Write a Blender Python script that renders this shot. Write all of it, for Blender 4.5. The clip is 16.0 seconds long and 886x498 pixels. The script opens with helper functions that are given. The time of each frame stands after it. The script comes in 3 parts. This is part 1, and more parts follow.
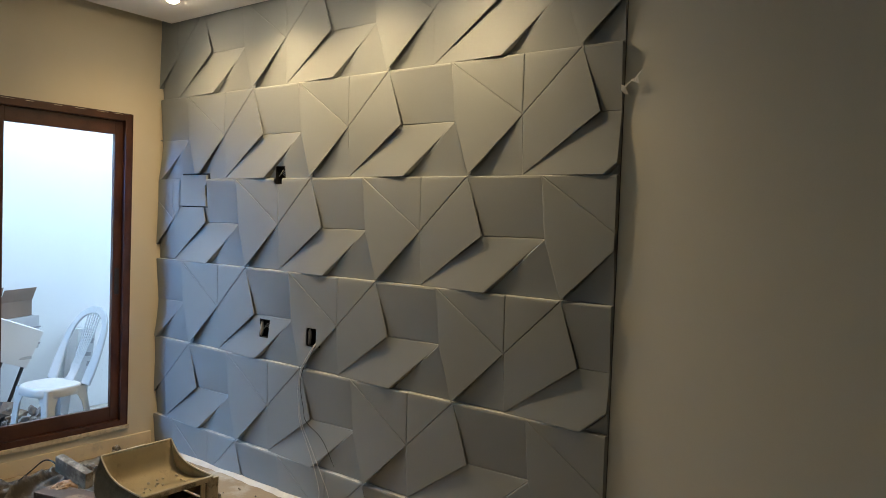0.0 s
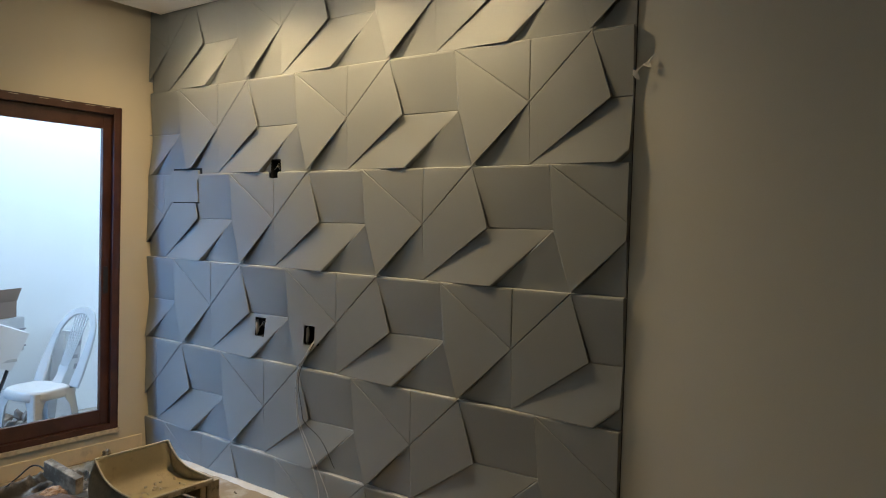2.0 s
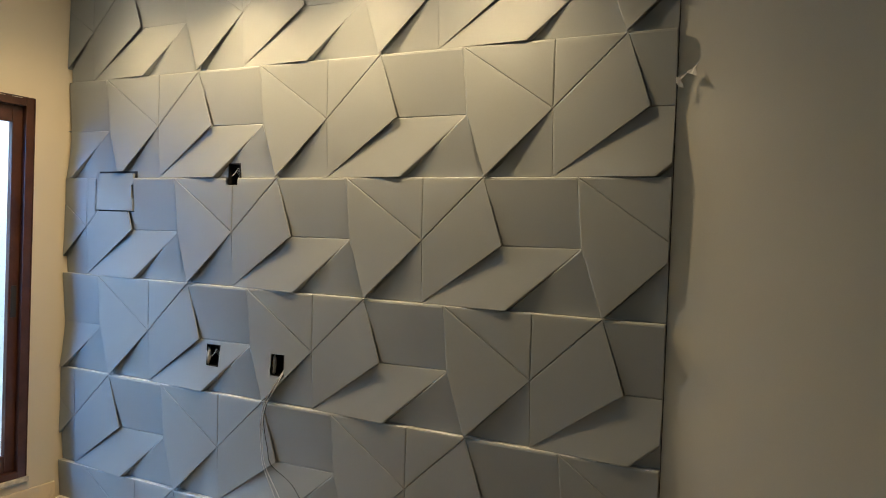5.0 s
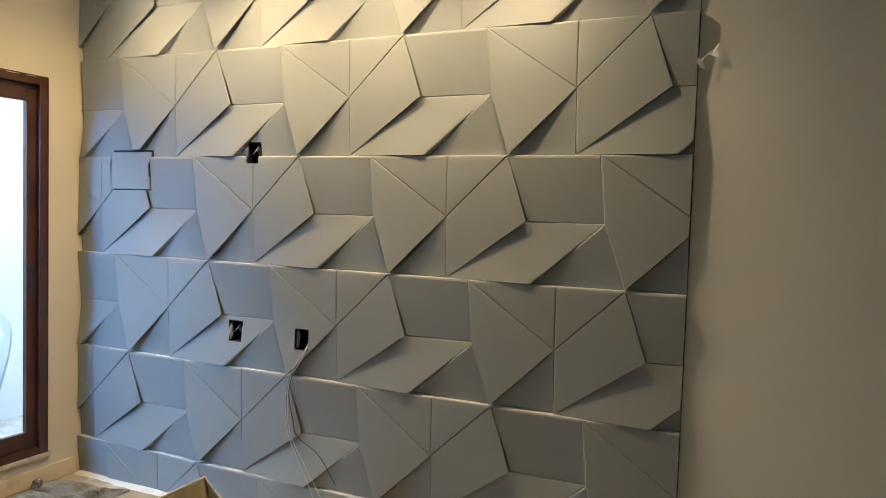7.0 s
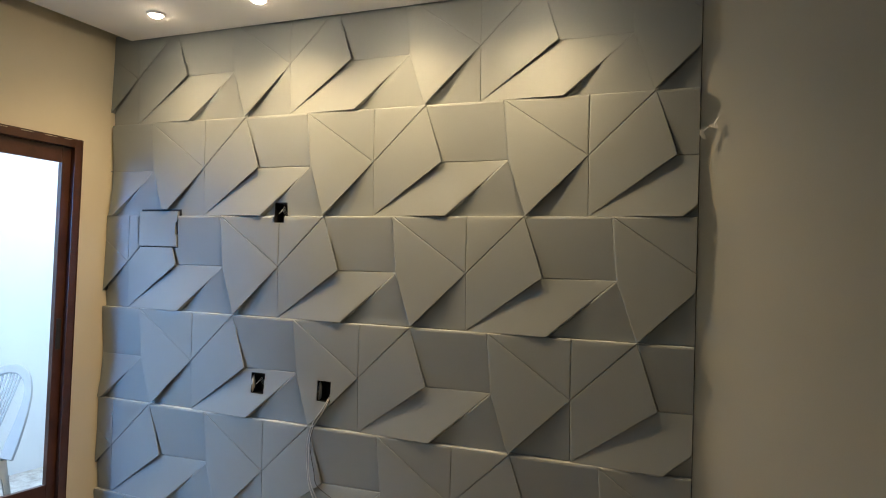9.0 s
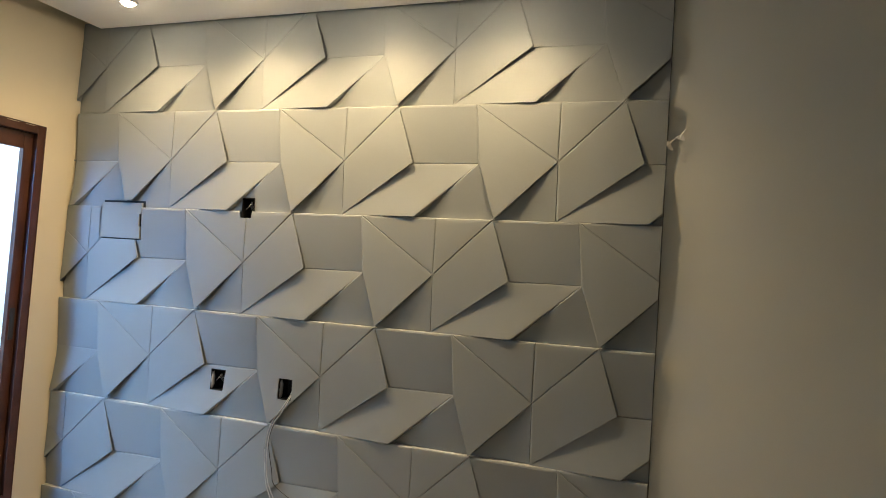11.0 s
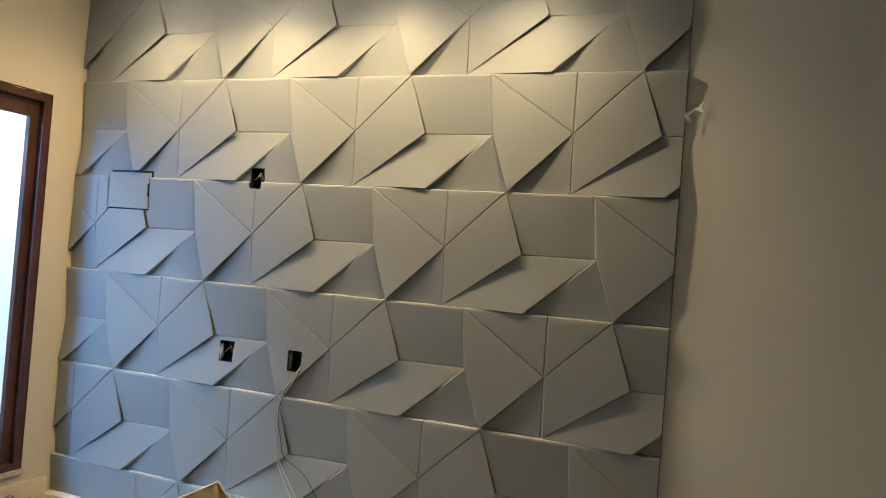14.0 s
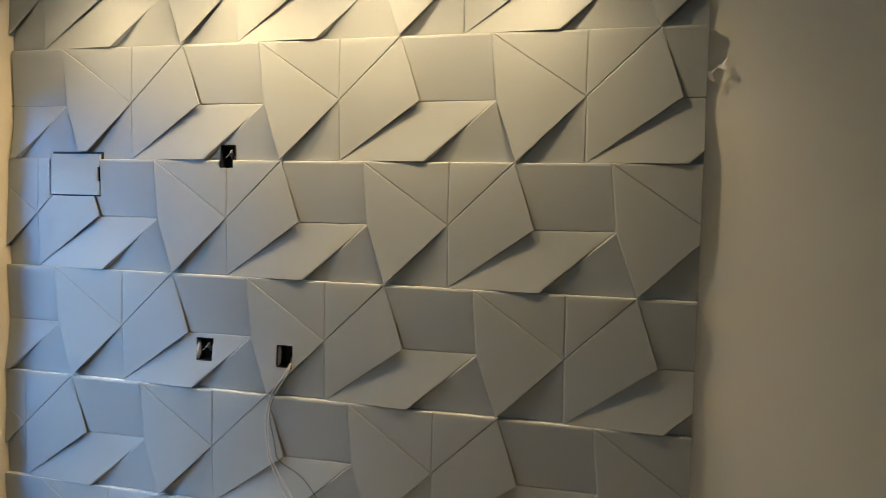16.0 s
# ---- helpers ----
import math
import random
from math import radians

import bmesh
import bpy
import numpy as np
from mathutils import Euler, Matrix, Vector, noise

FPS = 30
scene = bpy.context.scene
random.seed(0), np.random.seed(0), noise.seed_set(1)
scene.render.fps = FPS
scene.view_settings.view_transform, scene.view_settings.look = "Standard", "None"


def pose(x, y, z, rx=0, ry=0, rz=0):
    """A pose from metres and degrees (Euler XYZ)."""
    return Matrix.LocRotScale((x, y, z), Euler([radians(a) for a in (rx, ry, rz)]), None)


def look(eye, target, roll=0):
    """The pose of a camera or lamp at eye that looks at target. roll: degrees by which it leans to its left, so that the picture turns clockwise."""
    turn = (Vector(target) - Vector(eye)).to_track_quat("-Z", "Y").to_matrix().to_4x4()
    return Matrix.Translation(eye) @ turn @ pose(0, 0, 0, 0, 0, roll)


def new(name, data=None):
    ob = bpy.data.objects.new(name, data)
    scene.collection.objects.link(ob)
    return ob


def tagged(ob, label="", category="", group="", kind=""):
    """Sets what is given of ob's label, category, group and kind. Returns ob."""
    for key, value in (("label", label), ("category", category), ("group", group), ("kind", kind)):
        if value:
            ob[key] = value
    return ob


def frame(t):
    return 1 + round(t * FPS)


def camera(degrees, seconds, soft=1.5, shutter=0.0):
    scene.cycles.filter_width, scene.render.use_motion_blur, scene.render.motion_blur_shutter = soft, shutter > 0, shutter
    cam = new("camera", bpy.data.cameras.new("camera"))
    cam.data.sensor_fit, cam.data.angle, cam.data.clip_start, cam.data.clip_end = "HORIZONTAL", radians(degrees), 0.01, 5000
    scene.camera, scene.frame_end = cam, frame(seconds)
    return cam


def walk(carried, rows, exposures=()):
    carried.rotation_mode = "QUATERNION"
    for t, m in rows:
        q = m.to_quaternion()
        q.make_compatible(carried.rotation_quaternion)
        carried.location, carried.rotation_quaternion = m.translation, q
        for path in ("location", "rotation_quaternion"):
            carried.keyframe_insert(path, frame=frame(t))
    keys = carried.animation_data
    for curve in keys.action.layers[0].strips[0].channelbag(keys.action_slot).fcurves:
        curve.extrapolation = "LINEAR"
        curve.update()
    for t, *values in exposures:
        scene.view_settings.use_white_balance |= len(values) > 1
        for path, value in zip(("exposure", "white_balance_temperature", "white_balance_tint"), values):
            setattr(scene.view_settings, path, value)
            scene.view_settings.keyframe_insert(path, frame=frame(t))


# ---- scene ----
# ---------- camera ----------
cam = camera(63.4, 16.0, soft=0.5, shutter=0.4)
PATH = [
    (0, (4.22, -2.585, 1.497), (3.015, -0.99, 1.421), 2.1),
    (0.5, (4.215, -2.594, 1.487), (3.018, -0.994, 1.416), 2.0),
    (1, (4.195, -2.595, 1.489), (2.997, -0.996, 1.395), 2.0),
    (1.5, (4.17, -2.59, 1.479), (2.933, -1.021, 1.388), 2.3),
    (2, (4.103, -2.556, 1.453), (2.929, -0.938, 1.383), 1.7),
    (2.5, (4.024, -2.51, 1.475), (2.883, -0.869, 1.427), 2.0),
    (3, (3.914, -2.522, 1.5), (2.908, -0.795, 1.442), 1.8),
    (3.5, (3.788, -2.614, 1.51), (2.84, -0.855, 1.445), 0.6),
    (4, (3.694, -2.618, 1.489), (2.699, -0.885, 1.408), 2.2),
    (4.5, (3.588, -2.548, 1.488), (2.637, -0.79, 1.437), 1.4),
    (4.7, (3.552, -2.531, 1.481), (2.626, -0.759, 1.442), 1.8),
    (6.8, (3.353, -2.678, 1.472), (2.564, -0.841, 1.402), 1.1),
    (7, (3.367, -2.702, 1.472), (2.536, -0.886, 1.367), 1.8),
    (7.5, (3.378, -2.741, 1.452), (2.541, -0.927, 1.359), 2.1),
    (8, (3.357, -2.82, 1.459), (2.575, -0.979, 1.412), 1.1),
    (8.5, (3.315, -2.905, 1.475), (2.531, -1.065, 1.513), 1.4),
    (9, (3.307, -2.93, 1.461), (2.508, -1.098, 1.52), 2.0),
    (9.2, (3.302, -2.934, 1.457), (2.511, -1.099, 1.545), 2.3),
    (11.5, (3.29, -2.952, 1.414), (2.589, -1.081, 1.507), 4.1),
    (12, (3.283, -2.963, 1.427), (2.57, -1.095, 1.493), 3.9),
    (12.5, (3.295, -2.953, 1.422), (2.563, -1.094, 1.492), 3.7),
    (13, (3.292, -2.955, 1.409), (2.568, -1.092, 1.485), 3.7),
    (13.5, (3.285, -2.949, 1.417), (2.56, -1.086, 1.473), 3.6),
    (14, (3.25, -2.923, 1.394), (2.538, -1.054, 1.425), 4.5),
    (14.5, (3.236, -2.83, 1.405), (2.574, -0.943, 1.425), 3.7),
    (15, (3.189, -2.786, 1.42), (2.479, -0.917, 1.373), 3.8),
    (15.5, (3.058, -2.755, 1.413), (2.505, -0.833, 1.394), 4.0),
    (16, (2.869, -2.783, 1.456), (2.355, -0.851, 1.385), 1.8),
]
EXPOSURES = [(0, -0.35), (1.5, -0.42), (2.5, -0.55), (3.0, -0.02), (3.5, 0.18), (4.0, 0.0), (4.5, -0.1), (7, 0.12), (7.5, 0.02), (8, 0.02), (8.5, 0.05), (9, -0.15), (11.5, 0.17), (12.5, 0.1), (13.2, 0.06), (14, 0.08), (14.5, 0.24), (16, 0.18)]
walk(cam, [(t, look(eye, target, roll)) for t, eye, target, roll in PATH], EXPOSURES)

# ---------- world and lights ----------
LAMP_COLOUR = (1.0, 0.708, 0.365)
SPILL_WATTS, BEAM_WATTS = 43.0, 10.0   # each downlight: wide spill and a narrow beam straight down
SKY_WATTS, SKY_COLOUR = 146.0, (0.61, 0.78, 1.0)
END_WATTS, END_COLOUR = 63.0, (0.03, 0.35, 1.0)
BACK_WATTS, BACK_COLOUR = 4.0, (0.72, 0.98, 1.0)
CEIL = 2.655                      # underside of the suspended ceiling
LAMPS = [(0.62, -0.345), (1.23, -0.345), (1.84, -0.345), (2.45, -0.345)]
PANEL_END = 3.10                  # where the panelling stops on the north wall

world = bpy.data.worlds.new("world")
scene.world = world
world.use_nodes = True
wn = world.node_tree
sky = wn.nodes.new("ShaderNodeTexSky")
sky.sky_type, sky.sun_disc = "NISHITA", False
sky.sun_elevation, sky.sun_rotation = radians(48), radians(200)
wn.links.new(sky.outputs[0], wn.nodes["Background"].inputs[0])
wn.nodes["Background"].inputs[1].default_value = 0.12


def lamp(name, kind, matrix, watts, colour, **more):
    data = bpy.data.lights.new(name, kind)
    data.energy, data.color = watts, colour
    for key, value in more.items():
        if key == "spot":
            data.spot_size, data.spot_blend = value
        elif key == "radius":
            data.shadow_soft_size = value
        elif key == "size":
            data.shape, data.size, data.size_y = "RECTANGLE", value[0], value[1]
    ob = new(name, data)
    ob.matrix_world = matrix
    return ob


for (lx, ly), spill, beam in zip(LAMPS, (0.68, 1.10, 0.90, 0.70), (0.1, 1.0, 0.9, 0.6)):
    down = look((lx, ly, CEIL - 0.030), (lx, ly + 0.10, 0))
    lamp("downlight_spill", "SPOT", down, SPILL_WATTS * spill, LAMP_COLOUR, spot=(radians(146), 1.0), radius=0.025)
    lamp("downlight_beam", "SPOT", look((lx, ly, CEIL - 0.030), (lx, -0.30, 0)), BEAM_WATTS * beam, LAMP_COLOUR, spot=(radians(66), 1.0), radius=0.025)
# daylight from above into the open yard, and over its end wall
lamp("yard_daylight", "AREA", look((-1.22, -1.2, 2.95), (-1.30, -1.2, 0)), SKY_WATTS, SKY_COLOUR, size=(4.6, 0.7))
lamp("yard_end_daylight", "AREA", look((-1.15, -3.30, 2.00), (0.9, 0.0, 0.9)), END_WATTS, END_COLOUR, size=(0.9, 1.1))
# cool fill for the room, set in an unseen doorway added behind the camera
lamp("back_fill", "AREA", look((2.2, -7.08, 1.15), (2.2, 0.0, 1.15)), BACK_WATTS, BACK_COLOUR, size=(1.7, 2.0))


# ---------- materials ----------
def material(name, colour, rough=0.7, metal=0.0, vary=0.08, scale=6.0, fine=90.0, bump=0.15, dirt=None, dirt_amount=0.0, dirt_scale=3.0, depth=0.004):
    """A node material: base colour with coarse and fine variation, an optional dirt colour in patches, and fine relief."""
    m = bpy.data.materials.new(name)
    m.use_nodes = True
    t = m.node_tree
    b = t.nodes["Principled BSDF"]
    b.inputs["Metallic"].default_value = metal
    co = t.nodes.new("ShaderNodeTexCoord")
    n1 = t.nodes.new("ShaderNodeTexNoise")
    n1.inputs["Scale"].default_value, n1.inputs["Detail"].default_value = scale, 5
    n2 = t.nodes.new("ShaderNodeTexNoise")
    n2.inputs["Scale"].default_value, n2.inputs["Detail"].default_value = fine, 4
    for n in (n1, n2):
        t.links.new(co.outputs["Object"], n.inputs["Vector"])
    add = t.nodes.new("ShaderNodeMath")
    add.operation = "MULTIPLY_ADD"
    add.inputs[1].default_value = 0.4
    t.links.new(n2.outputs["Fac"], add.inputs[0])
    t.links.new(n1.outputs["Fac"], add.inputs[2])
    ramp = t.nodes.new("ShaderNodeValToRGB")
    lo = [max(0, c * (1 - vary)) for c in colour]
    hi = [min(1, c * (1 + vary)) for c in colour]
    ramp.color_ramp.elements[0].position, ramp.color_ramp.elements[0].color = 0.45, (*lo, 1)
    ramp.color_ramp.elements[1].position, ramp.color_ramp.elements[1].color = 0.95, (*hi, 1)
    t.links.new(add.outputs[0], ramp.inputs[0])
    last = ramp.outputs[0]
    if dirt:
        n3 = t.nodes.new("ShaderNodeTexNoise")
        n3.inputs["Scale"].default_value, n3.inputs["Detail"].default_value, n3.inputs["Roughness"].default_value = dirt_scale, 8, 0.65
        t.links.new(co.outputs["Object"], n3.inputs["Vector"])
        mask = t.nodes.new("ShaderNodeMapRange")
        mask.inputs["From Min"].default_value, mask.inputs["From Max"].default_value = 0.62 - dirt_amount * 0.35, 0.78 - dirt_amount * 0.35
        t.links.new(n3.outputs["Fac"], mask.inputs["Value"])
        mix = t.nodes.new("ShaderNodeMix")
        mix.data_type = "RGBA"
        t.links.new(mask.outputs[0], mix.inputs["Factor"])
        t.links.new(last, mix.inputs["A"])
        mix.inputs["B"].default_value = (*dirt, 1)
        last = mix.outputs["Result"]
    t.links.new(last, b.inputs["Base Color"])
    rr = t.nodes.new("ShaderNodeMapRange")
    rr.inputs["To Min"].default_value, rr.inputs["To Max"].default_value = max(0.02, rough - 0.08), min(1, rough + 0.08)
    t.links.new(n1.outputs["Fac"], rr.inputs["Value"])
    t.links.new(rr.outputs[0], b.inputs["Roughness"])
    bp = t.nodes.new("ShaderNodeBump")
    bp.inputs["Strength"].default_value, bp.inputs["Distance"].default_value = bump, depth
    t.links.new(add.outputs[0], bp.inputs["Height"])
    t.links.new(bp.outputs[0], b.inputs["Normal"])
    return m


def glowing(name, colour, strength):
    m = bpy.data.materials.new(name)
    m.use_nodes = True
    b = m.node_tree.nodes["Principled BSDF"]
    b.inputs["Base Color"].default_value = (0.9, 0.9, 0.9, 1)
    b.inputs["Emission Color"].default_value = (*colour, 1)
    b.inputs["Emission Strength"].default_value = strength
    return m


def glass_material(name):
    m = bpy.data.materials.new(name)
    m.use_nodes = True
    b = m.node_tree.nodes["Principled BSDF"]
    b.inputs["Transmission Weight"].default_value = 1.0
    b.inputs["Roughness"].default_value = 0.0
    b.inputs["IOR"].default_value = 1.02
    b.inputs["Base Color"].default_value = (0.97, 0.99, 0.98, 1)
    return m


M_PANEL = material("grey_painted_gypsum", (0.292, 0.318, 0.318), rough=0.62, vary=0.035, scale=2.2, fine=160, bump=0.06, depth=0.002)
# paler ledge colour: plaster dust plus a painted-in bright edge
M_LEDGE = material("dusty_lit_ledge_paint", (0.58, 0.59, 0.58), rough=0.85, vary=0.14, scale=9.0, fine=130, bump=0.25, dirt=(0.36, 0.38, 0.38), dirt_amount=0.45, dirt_scale=14.0)
M_PLAIN = material("grey_beige_wall_paint", (0.85, 0.85, 0.76), rough=0.75, vary=0.04, scale=1.4, fine=220, bump=0.08, depth=0.002)
# for the unseen walls: dark and cool to cut warm bounce light
M_UNSEEN = material("dark_low_bounce_grey", (0.14, 0.165, 0.175), rough=0.9, vary=0.12, scale=2.5, fine=120, bump=0.3)
M_CREAM = material("cream_wall_paint", (0.70, 0.625, 0.47), rough=0.75, vary=0.04, scale=1.8, fine=180, bump=0.08, depth=0.002)
M_BASE = material("cream_baseboard", (0.78, 0.66, 0.46), rough=0.55, vary=0.05, scale=5, fine=120, bump=0.08, dirt=(0.55, 0.47, 0.35), dirt_amount=0.1, dirt_scale=8)
M_CEIL = material("white_ceiling_paint", (0.90, 0.88, 0.83), rough=0.8, vary=0.025, scale=1.5, fine=200, bump=0.04, depth=0.002)
M_WOOD = material("dark_brown_frame", (0.075, 0.028, 0.016), rough=0.38, vary=0.35, scale=9, fine=140, bump=0.1, depth=0.002)
M_SILL = material("pale_speckled_stone", (0.60, 0.51, 0.37), rough=0.5, vary=0.25, scale=40, fine=300, bump=0.15, dirt=(0.34, 0.28, 0.21), dirt_amount=0.2, dirt_scale=25)
M_FLOOR = material("dusty_tan_floor", (0.34, 0.258, 0.158), rough=0.8, vary=0.12, scale=5, fine=120, bump=0.35, dirt=(0.52, 0.46, 0.36), dirt_amount=0.35, dirt_scale=4)
M_DUST = material("white_plaster_dust", (0.72, 0.68, 0.60), rough=0.95, vary=0.1, scale=14, fine=180, bump=0.7, depth=0.006)
M_WHITE = material("white_render", (0.84, 0.86, 0.86), rough=0.85, vary=0.03, scale=2, fine=90, bump=0.1)
M_BALCONY = material("dirty_yard_floor", (0.42, 0.38, 0.34), rough=0.85, vary=0.2, scale=6, fine=80, bump=0.4, dirt=(0.62, 0.60, 0.57), dirt_amount=0.5, dirt_scale=5)
M_CHAIR = material("white_chair_plastic", (0.52, 0.53, 0.53), rough=0.3, vary=0.02, scale=5, fine=100, bump=0.03)
M_CARD = material("brown_cardboard", (0.23, 0.165, 0.125), rough=0.85, vary=0.12, scale=6, fine=90, bump=0.15)
M_BOARD = material("reddish_brown_board", (0.085, 0.05, 0.03), rough=0.75, vary=0.2, scale=9, fine=110, bump=0.25, dirt=(0.26, 0.17, 0.10), dirt_amount=0.3, dirt_scale=8)
M_CARDW = material("white_printed_cardboard", (0.74, 0.75, 0.76), rough=0.6, vary=0.04, scale=6, fine=90, bump=0.08)
M_CARDG = material("grey_cardboard", (0.52, 0.53, 0.54), rough=0.75, vary=0.08, scale=6, fine=90, bump=0.1)
M_INK = material("faded_print", (0.30, 0.30, 0.32), rough=0.7, vary=0.1, scale=20, fine=150, bump=0.05)
M_STEEL = material("dark_painted_steel", (0.035, 0.038, 0.045), rough=0.45, vary=0.2, scale=20, fine=150, bump=0.08)
M_BLACK = material("black_plastic_box", (0.010, 0.010, 0.011), rough=0.6, vary=0.2, scale=20, fine=150, bump=0.1)
M_BIN = material("plaster_stained_plastic", (0.84, 0.75, 0.54), rough=0.5, vary=0.06, scale=7, fine=120, bump=0.12, dirt=(0.62, 0.52, 0.36), dirt_amount=0.2, dirt_scale=11)
M_CRUST = material("plaster_crust", (0.68, 0.60, 0.45), rough=0.85, vary=0.15, scale=16, fine=140, bump=0.6, dirt=(0.13, 0.105, 0.075), dirt_amount=0.28, dirt_scale=13)
M_BINOUT = material("grimy_bin_outside", (0.24, 0.215, 0.17), rough=0.7, vary=0.25, scale=12, fine=120, bump=0.35, dirt=(0.30, 0.26, 0.19), dirt_amount=0.4, dirt_scale=16)
M_SHEET = material("grey_plastic_sheet", (0.13, 0.11, 0.082), rough=0.42, vary=0.15, scale=9, fine=120, bump=0.25, dirt=(0.36, 0.31, 0.24), dirt_amount=0.35, dirt_scale=10)
M_HEAP = material("dusty_grey_heap", (0.36, 0.31, 0.23), rough=0.9, vary=0.2, scale=9, fine=120, bump=0.5, dirt=(0.10, 0.075, 0.045), dirt_amount=0.3, dirt_scale=7)
M_PAPER = material("crumpled_kraft_paper", (0.42, 0.27, 0.16), rough=0.8, vary=0.12, scale=12, fine=120, bump=0.25)
M_BRICK = material("dark_block", (0.13, 0.105, 0.07), rough=0.8, vary=0.2, scale=14, fine=120, bump=0.4, dirt=(0.36, 0.31, 0.23), dirt_amount=0.45, dirt_scale=12)
M_RUBBLE = material("broken_rubble", (0.24, 0.20, 0.17), rough=0.9, vary=0.35, scale=7, fine=90, bump=0.5, dirt=(0.60, 0.56, 0.50), dirt_amount=0.3, dirt_scale=6)
M_WIRE = material("grey_wire_insulation", (0.52, 0.52, 0.50), rough=0.4, vary=0.05, scale=30, fine=200, bump=0.02)
M_WIREB = material("black_wire_insulation", (0.03, 0.03, 0.03), rough=0.4, vary=0.05, scale=30, fine=200, bump=0.02)
M_TAPE = material("white_masking_tape", (0.88, 0.87, 0.83), rough=0.7, vary=0.05, scale=30, fine=200, bump=0.1)
M_RIM = material("worn_plastic_rim", (0.90, 0.85, 0.74), rough=0.6, vary=0.12, scale=20, fine=150, bump=0.2)
M_RING = material("white_lamp_ring", (0.82, 0.81, 0.78), rough=0.4, vary=0.02, scale=10, fine=100, bump=0.02)
M_GLOW = glowing("lamp_lens", (1.0, 0.80, 0.55), 200.0)
M_GLASS = glass_material("window_glass")


# ---------- mesh helpers ----------
def finish(bm, name, mat, parent=None, label="", smooth=False):
    bm.normal_update()
    me = bpy.data.meshes.new(name)
    bm.to_mesh(me)
    bm.free()
    for m in (mat if isinstance(mat, (list, tuple)) else (mat,)):
        me.materials.append(m)
    if smooth:
        for p in me.polygons:
            p.use_smooth = True
    ob = new(name, me)
    if parent is not None:
        ob.parent = parent
    if label:
        ob["label"] = label
    return ob


def part(name, bm, mat, parent, label="", smooth=False):
    return finish(bm, name, mat, parent, label, smooth)


def box(bm, lo, hi, bevel=0.0, m=None):
    """A box between two corners, with rounded edges if bevel is given."""
    lo, hi = Vector(lo), Vector(hi)
    made = bmesh.ops.create_cube(bm, size=1.0, matrix=Matrix.Translation((lo + hi) / 2) @ Matrix.Diagonal((*(hi - lo), 1)))
    verts = made["verts"]
    if bevel:
        edges = list({e for v in verts for e in v.link_edges})
        r = bmesh.ops.bevel(bm, geom=edges, offset=bevel, segments=2, affect="EDGES", profile=0.6)
        verts = list({v for f in r["faces"] for v in f.verts} | {v for v in verts if v.is_valid})
    if m is not None:
        bmesh.ops.transform(bm, matrix=m, verts=[v for v in verts if v.is_valid])
    return verts


def a_box(name, lo, hi, mat, parent=None, bevel=0.003, label=""):
    bm = bmesh.new()
    box(bm, lo, hi, bevel)
    return finish(bm, name, mat, parent, label)


def tube(bm, points, radius, sides=8, closed=False):
    """A round tube along points, with a radius or a list of radii."""
    pts = [Vector(p) for p in points]
    rings = []
    up = Vector((0, 0, 1))
    for i, p in enumerate(pts):
        d = (pts[min(i + 1, len(pts) - 1)] - pts[max(i - 1, 0)]).normalized()
        side = d.cross(up)
        if side.length < 1e-3:
            side = d.cross(Vector((1, 0, 0)))
        side.normalize()
        other = d.cross(side).normalized()
        r = radius[i] if isinstance(radius, (list, tuple)) else radius
        rings.append([bm.verts.new(p + (side * math.cos(a) + other * math.sin(a)) * r) for a in (2 * math.pi * k / sides for k in range(sides))])
    for a, b in zip(rings, rings[1:]):
        for k in range(sides):
            bm.faces.new((a[k], a[(k + 1) % sides], b[(k + 1) % sides], b[k]))
    bm.faces.new(rings[0][::-1])
    bm.faces.new(rings[-1])


def smooth_line(points, n=8):
    """Catmull-Rom points through the given ones."""
    p = [Vector(q) for q in points]
    p = [p[0] * 2 - p[1]] + p + [p[-1] * 2 - p[-2]]
    out = []
    for i in range(1, len(p) - 2):
        for k in range(n):
            s = k / n
            out.append(0.5 * ((2 * p[i]) + (p[i + 1] - p[i - 1]) * s + (2 * p[i - 1] - 5 * p[i] + 4 * p[i + 1] - p[i + 2]) * s * s + (3 * p[i] - p[i - 1] - 3 * p[i + 1] + p[i + 2]) * s ** 3))
    out.append(p[-2])
    return out


def empty(name, at=(0, 0, 0)):
    ob = new(name)
    ob.matrix_world = Matrix.Translation(at)
    return ob


def cut_hole(bm, x0, x1, z0, z1):
    """Takes the rectangle x0..x1, z0..z1 out of a mesh that faces along y."""
    for co, no in (((x0, 0, 0), (1, 0, 0)), ((x1, 0, 0), (1, 0, 0)), ((0, 0, z0), (0, 0, 1)), ((0, 0, z1), (0, 0, 1))):
        bmesh.ops.bisect_plane(bm, geom=bm.verts[:] + bm.edges[:] + bm.faces[:], plane_co=co, plane_no=no, dist=1e-5)
    inside = [f for f in bm.faces if x0 < f.calc_center_median().x < x1 and z0 < f.calc_center_median().z < z1]
    bmesh.ops.delete(bm, geom=inside, context="FACES")


# ---------- structure ----------
ROOM_X, ROOM_Y = 9.0, -7.0
WIN_Y0, WIN_Y1, WIN_Z0, WIN_Z1 = -1.72, -0.22, 0.164, 2.08   # window opening in the west wall
HOLES = {"A": (1.125, 1.193, 1.666, 1.764), "B": (1.027, 1.105, 0.822, 0.920), "C": (1.421, 1.495, 0.824, 0.920)}
HATCH = (0.240, 0.518, 1.530, 1.734)

bm = bmesh.new()
box(bm, (-0.16, ROOM_Y - 0.15, -0.12), (ROOM_X + 0.15, 0.2, 0.0))
tagged(finish(bm, "floor", M_FLOOR), "tan floor covered with plaster dust", "floor", kind="structure")

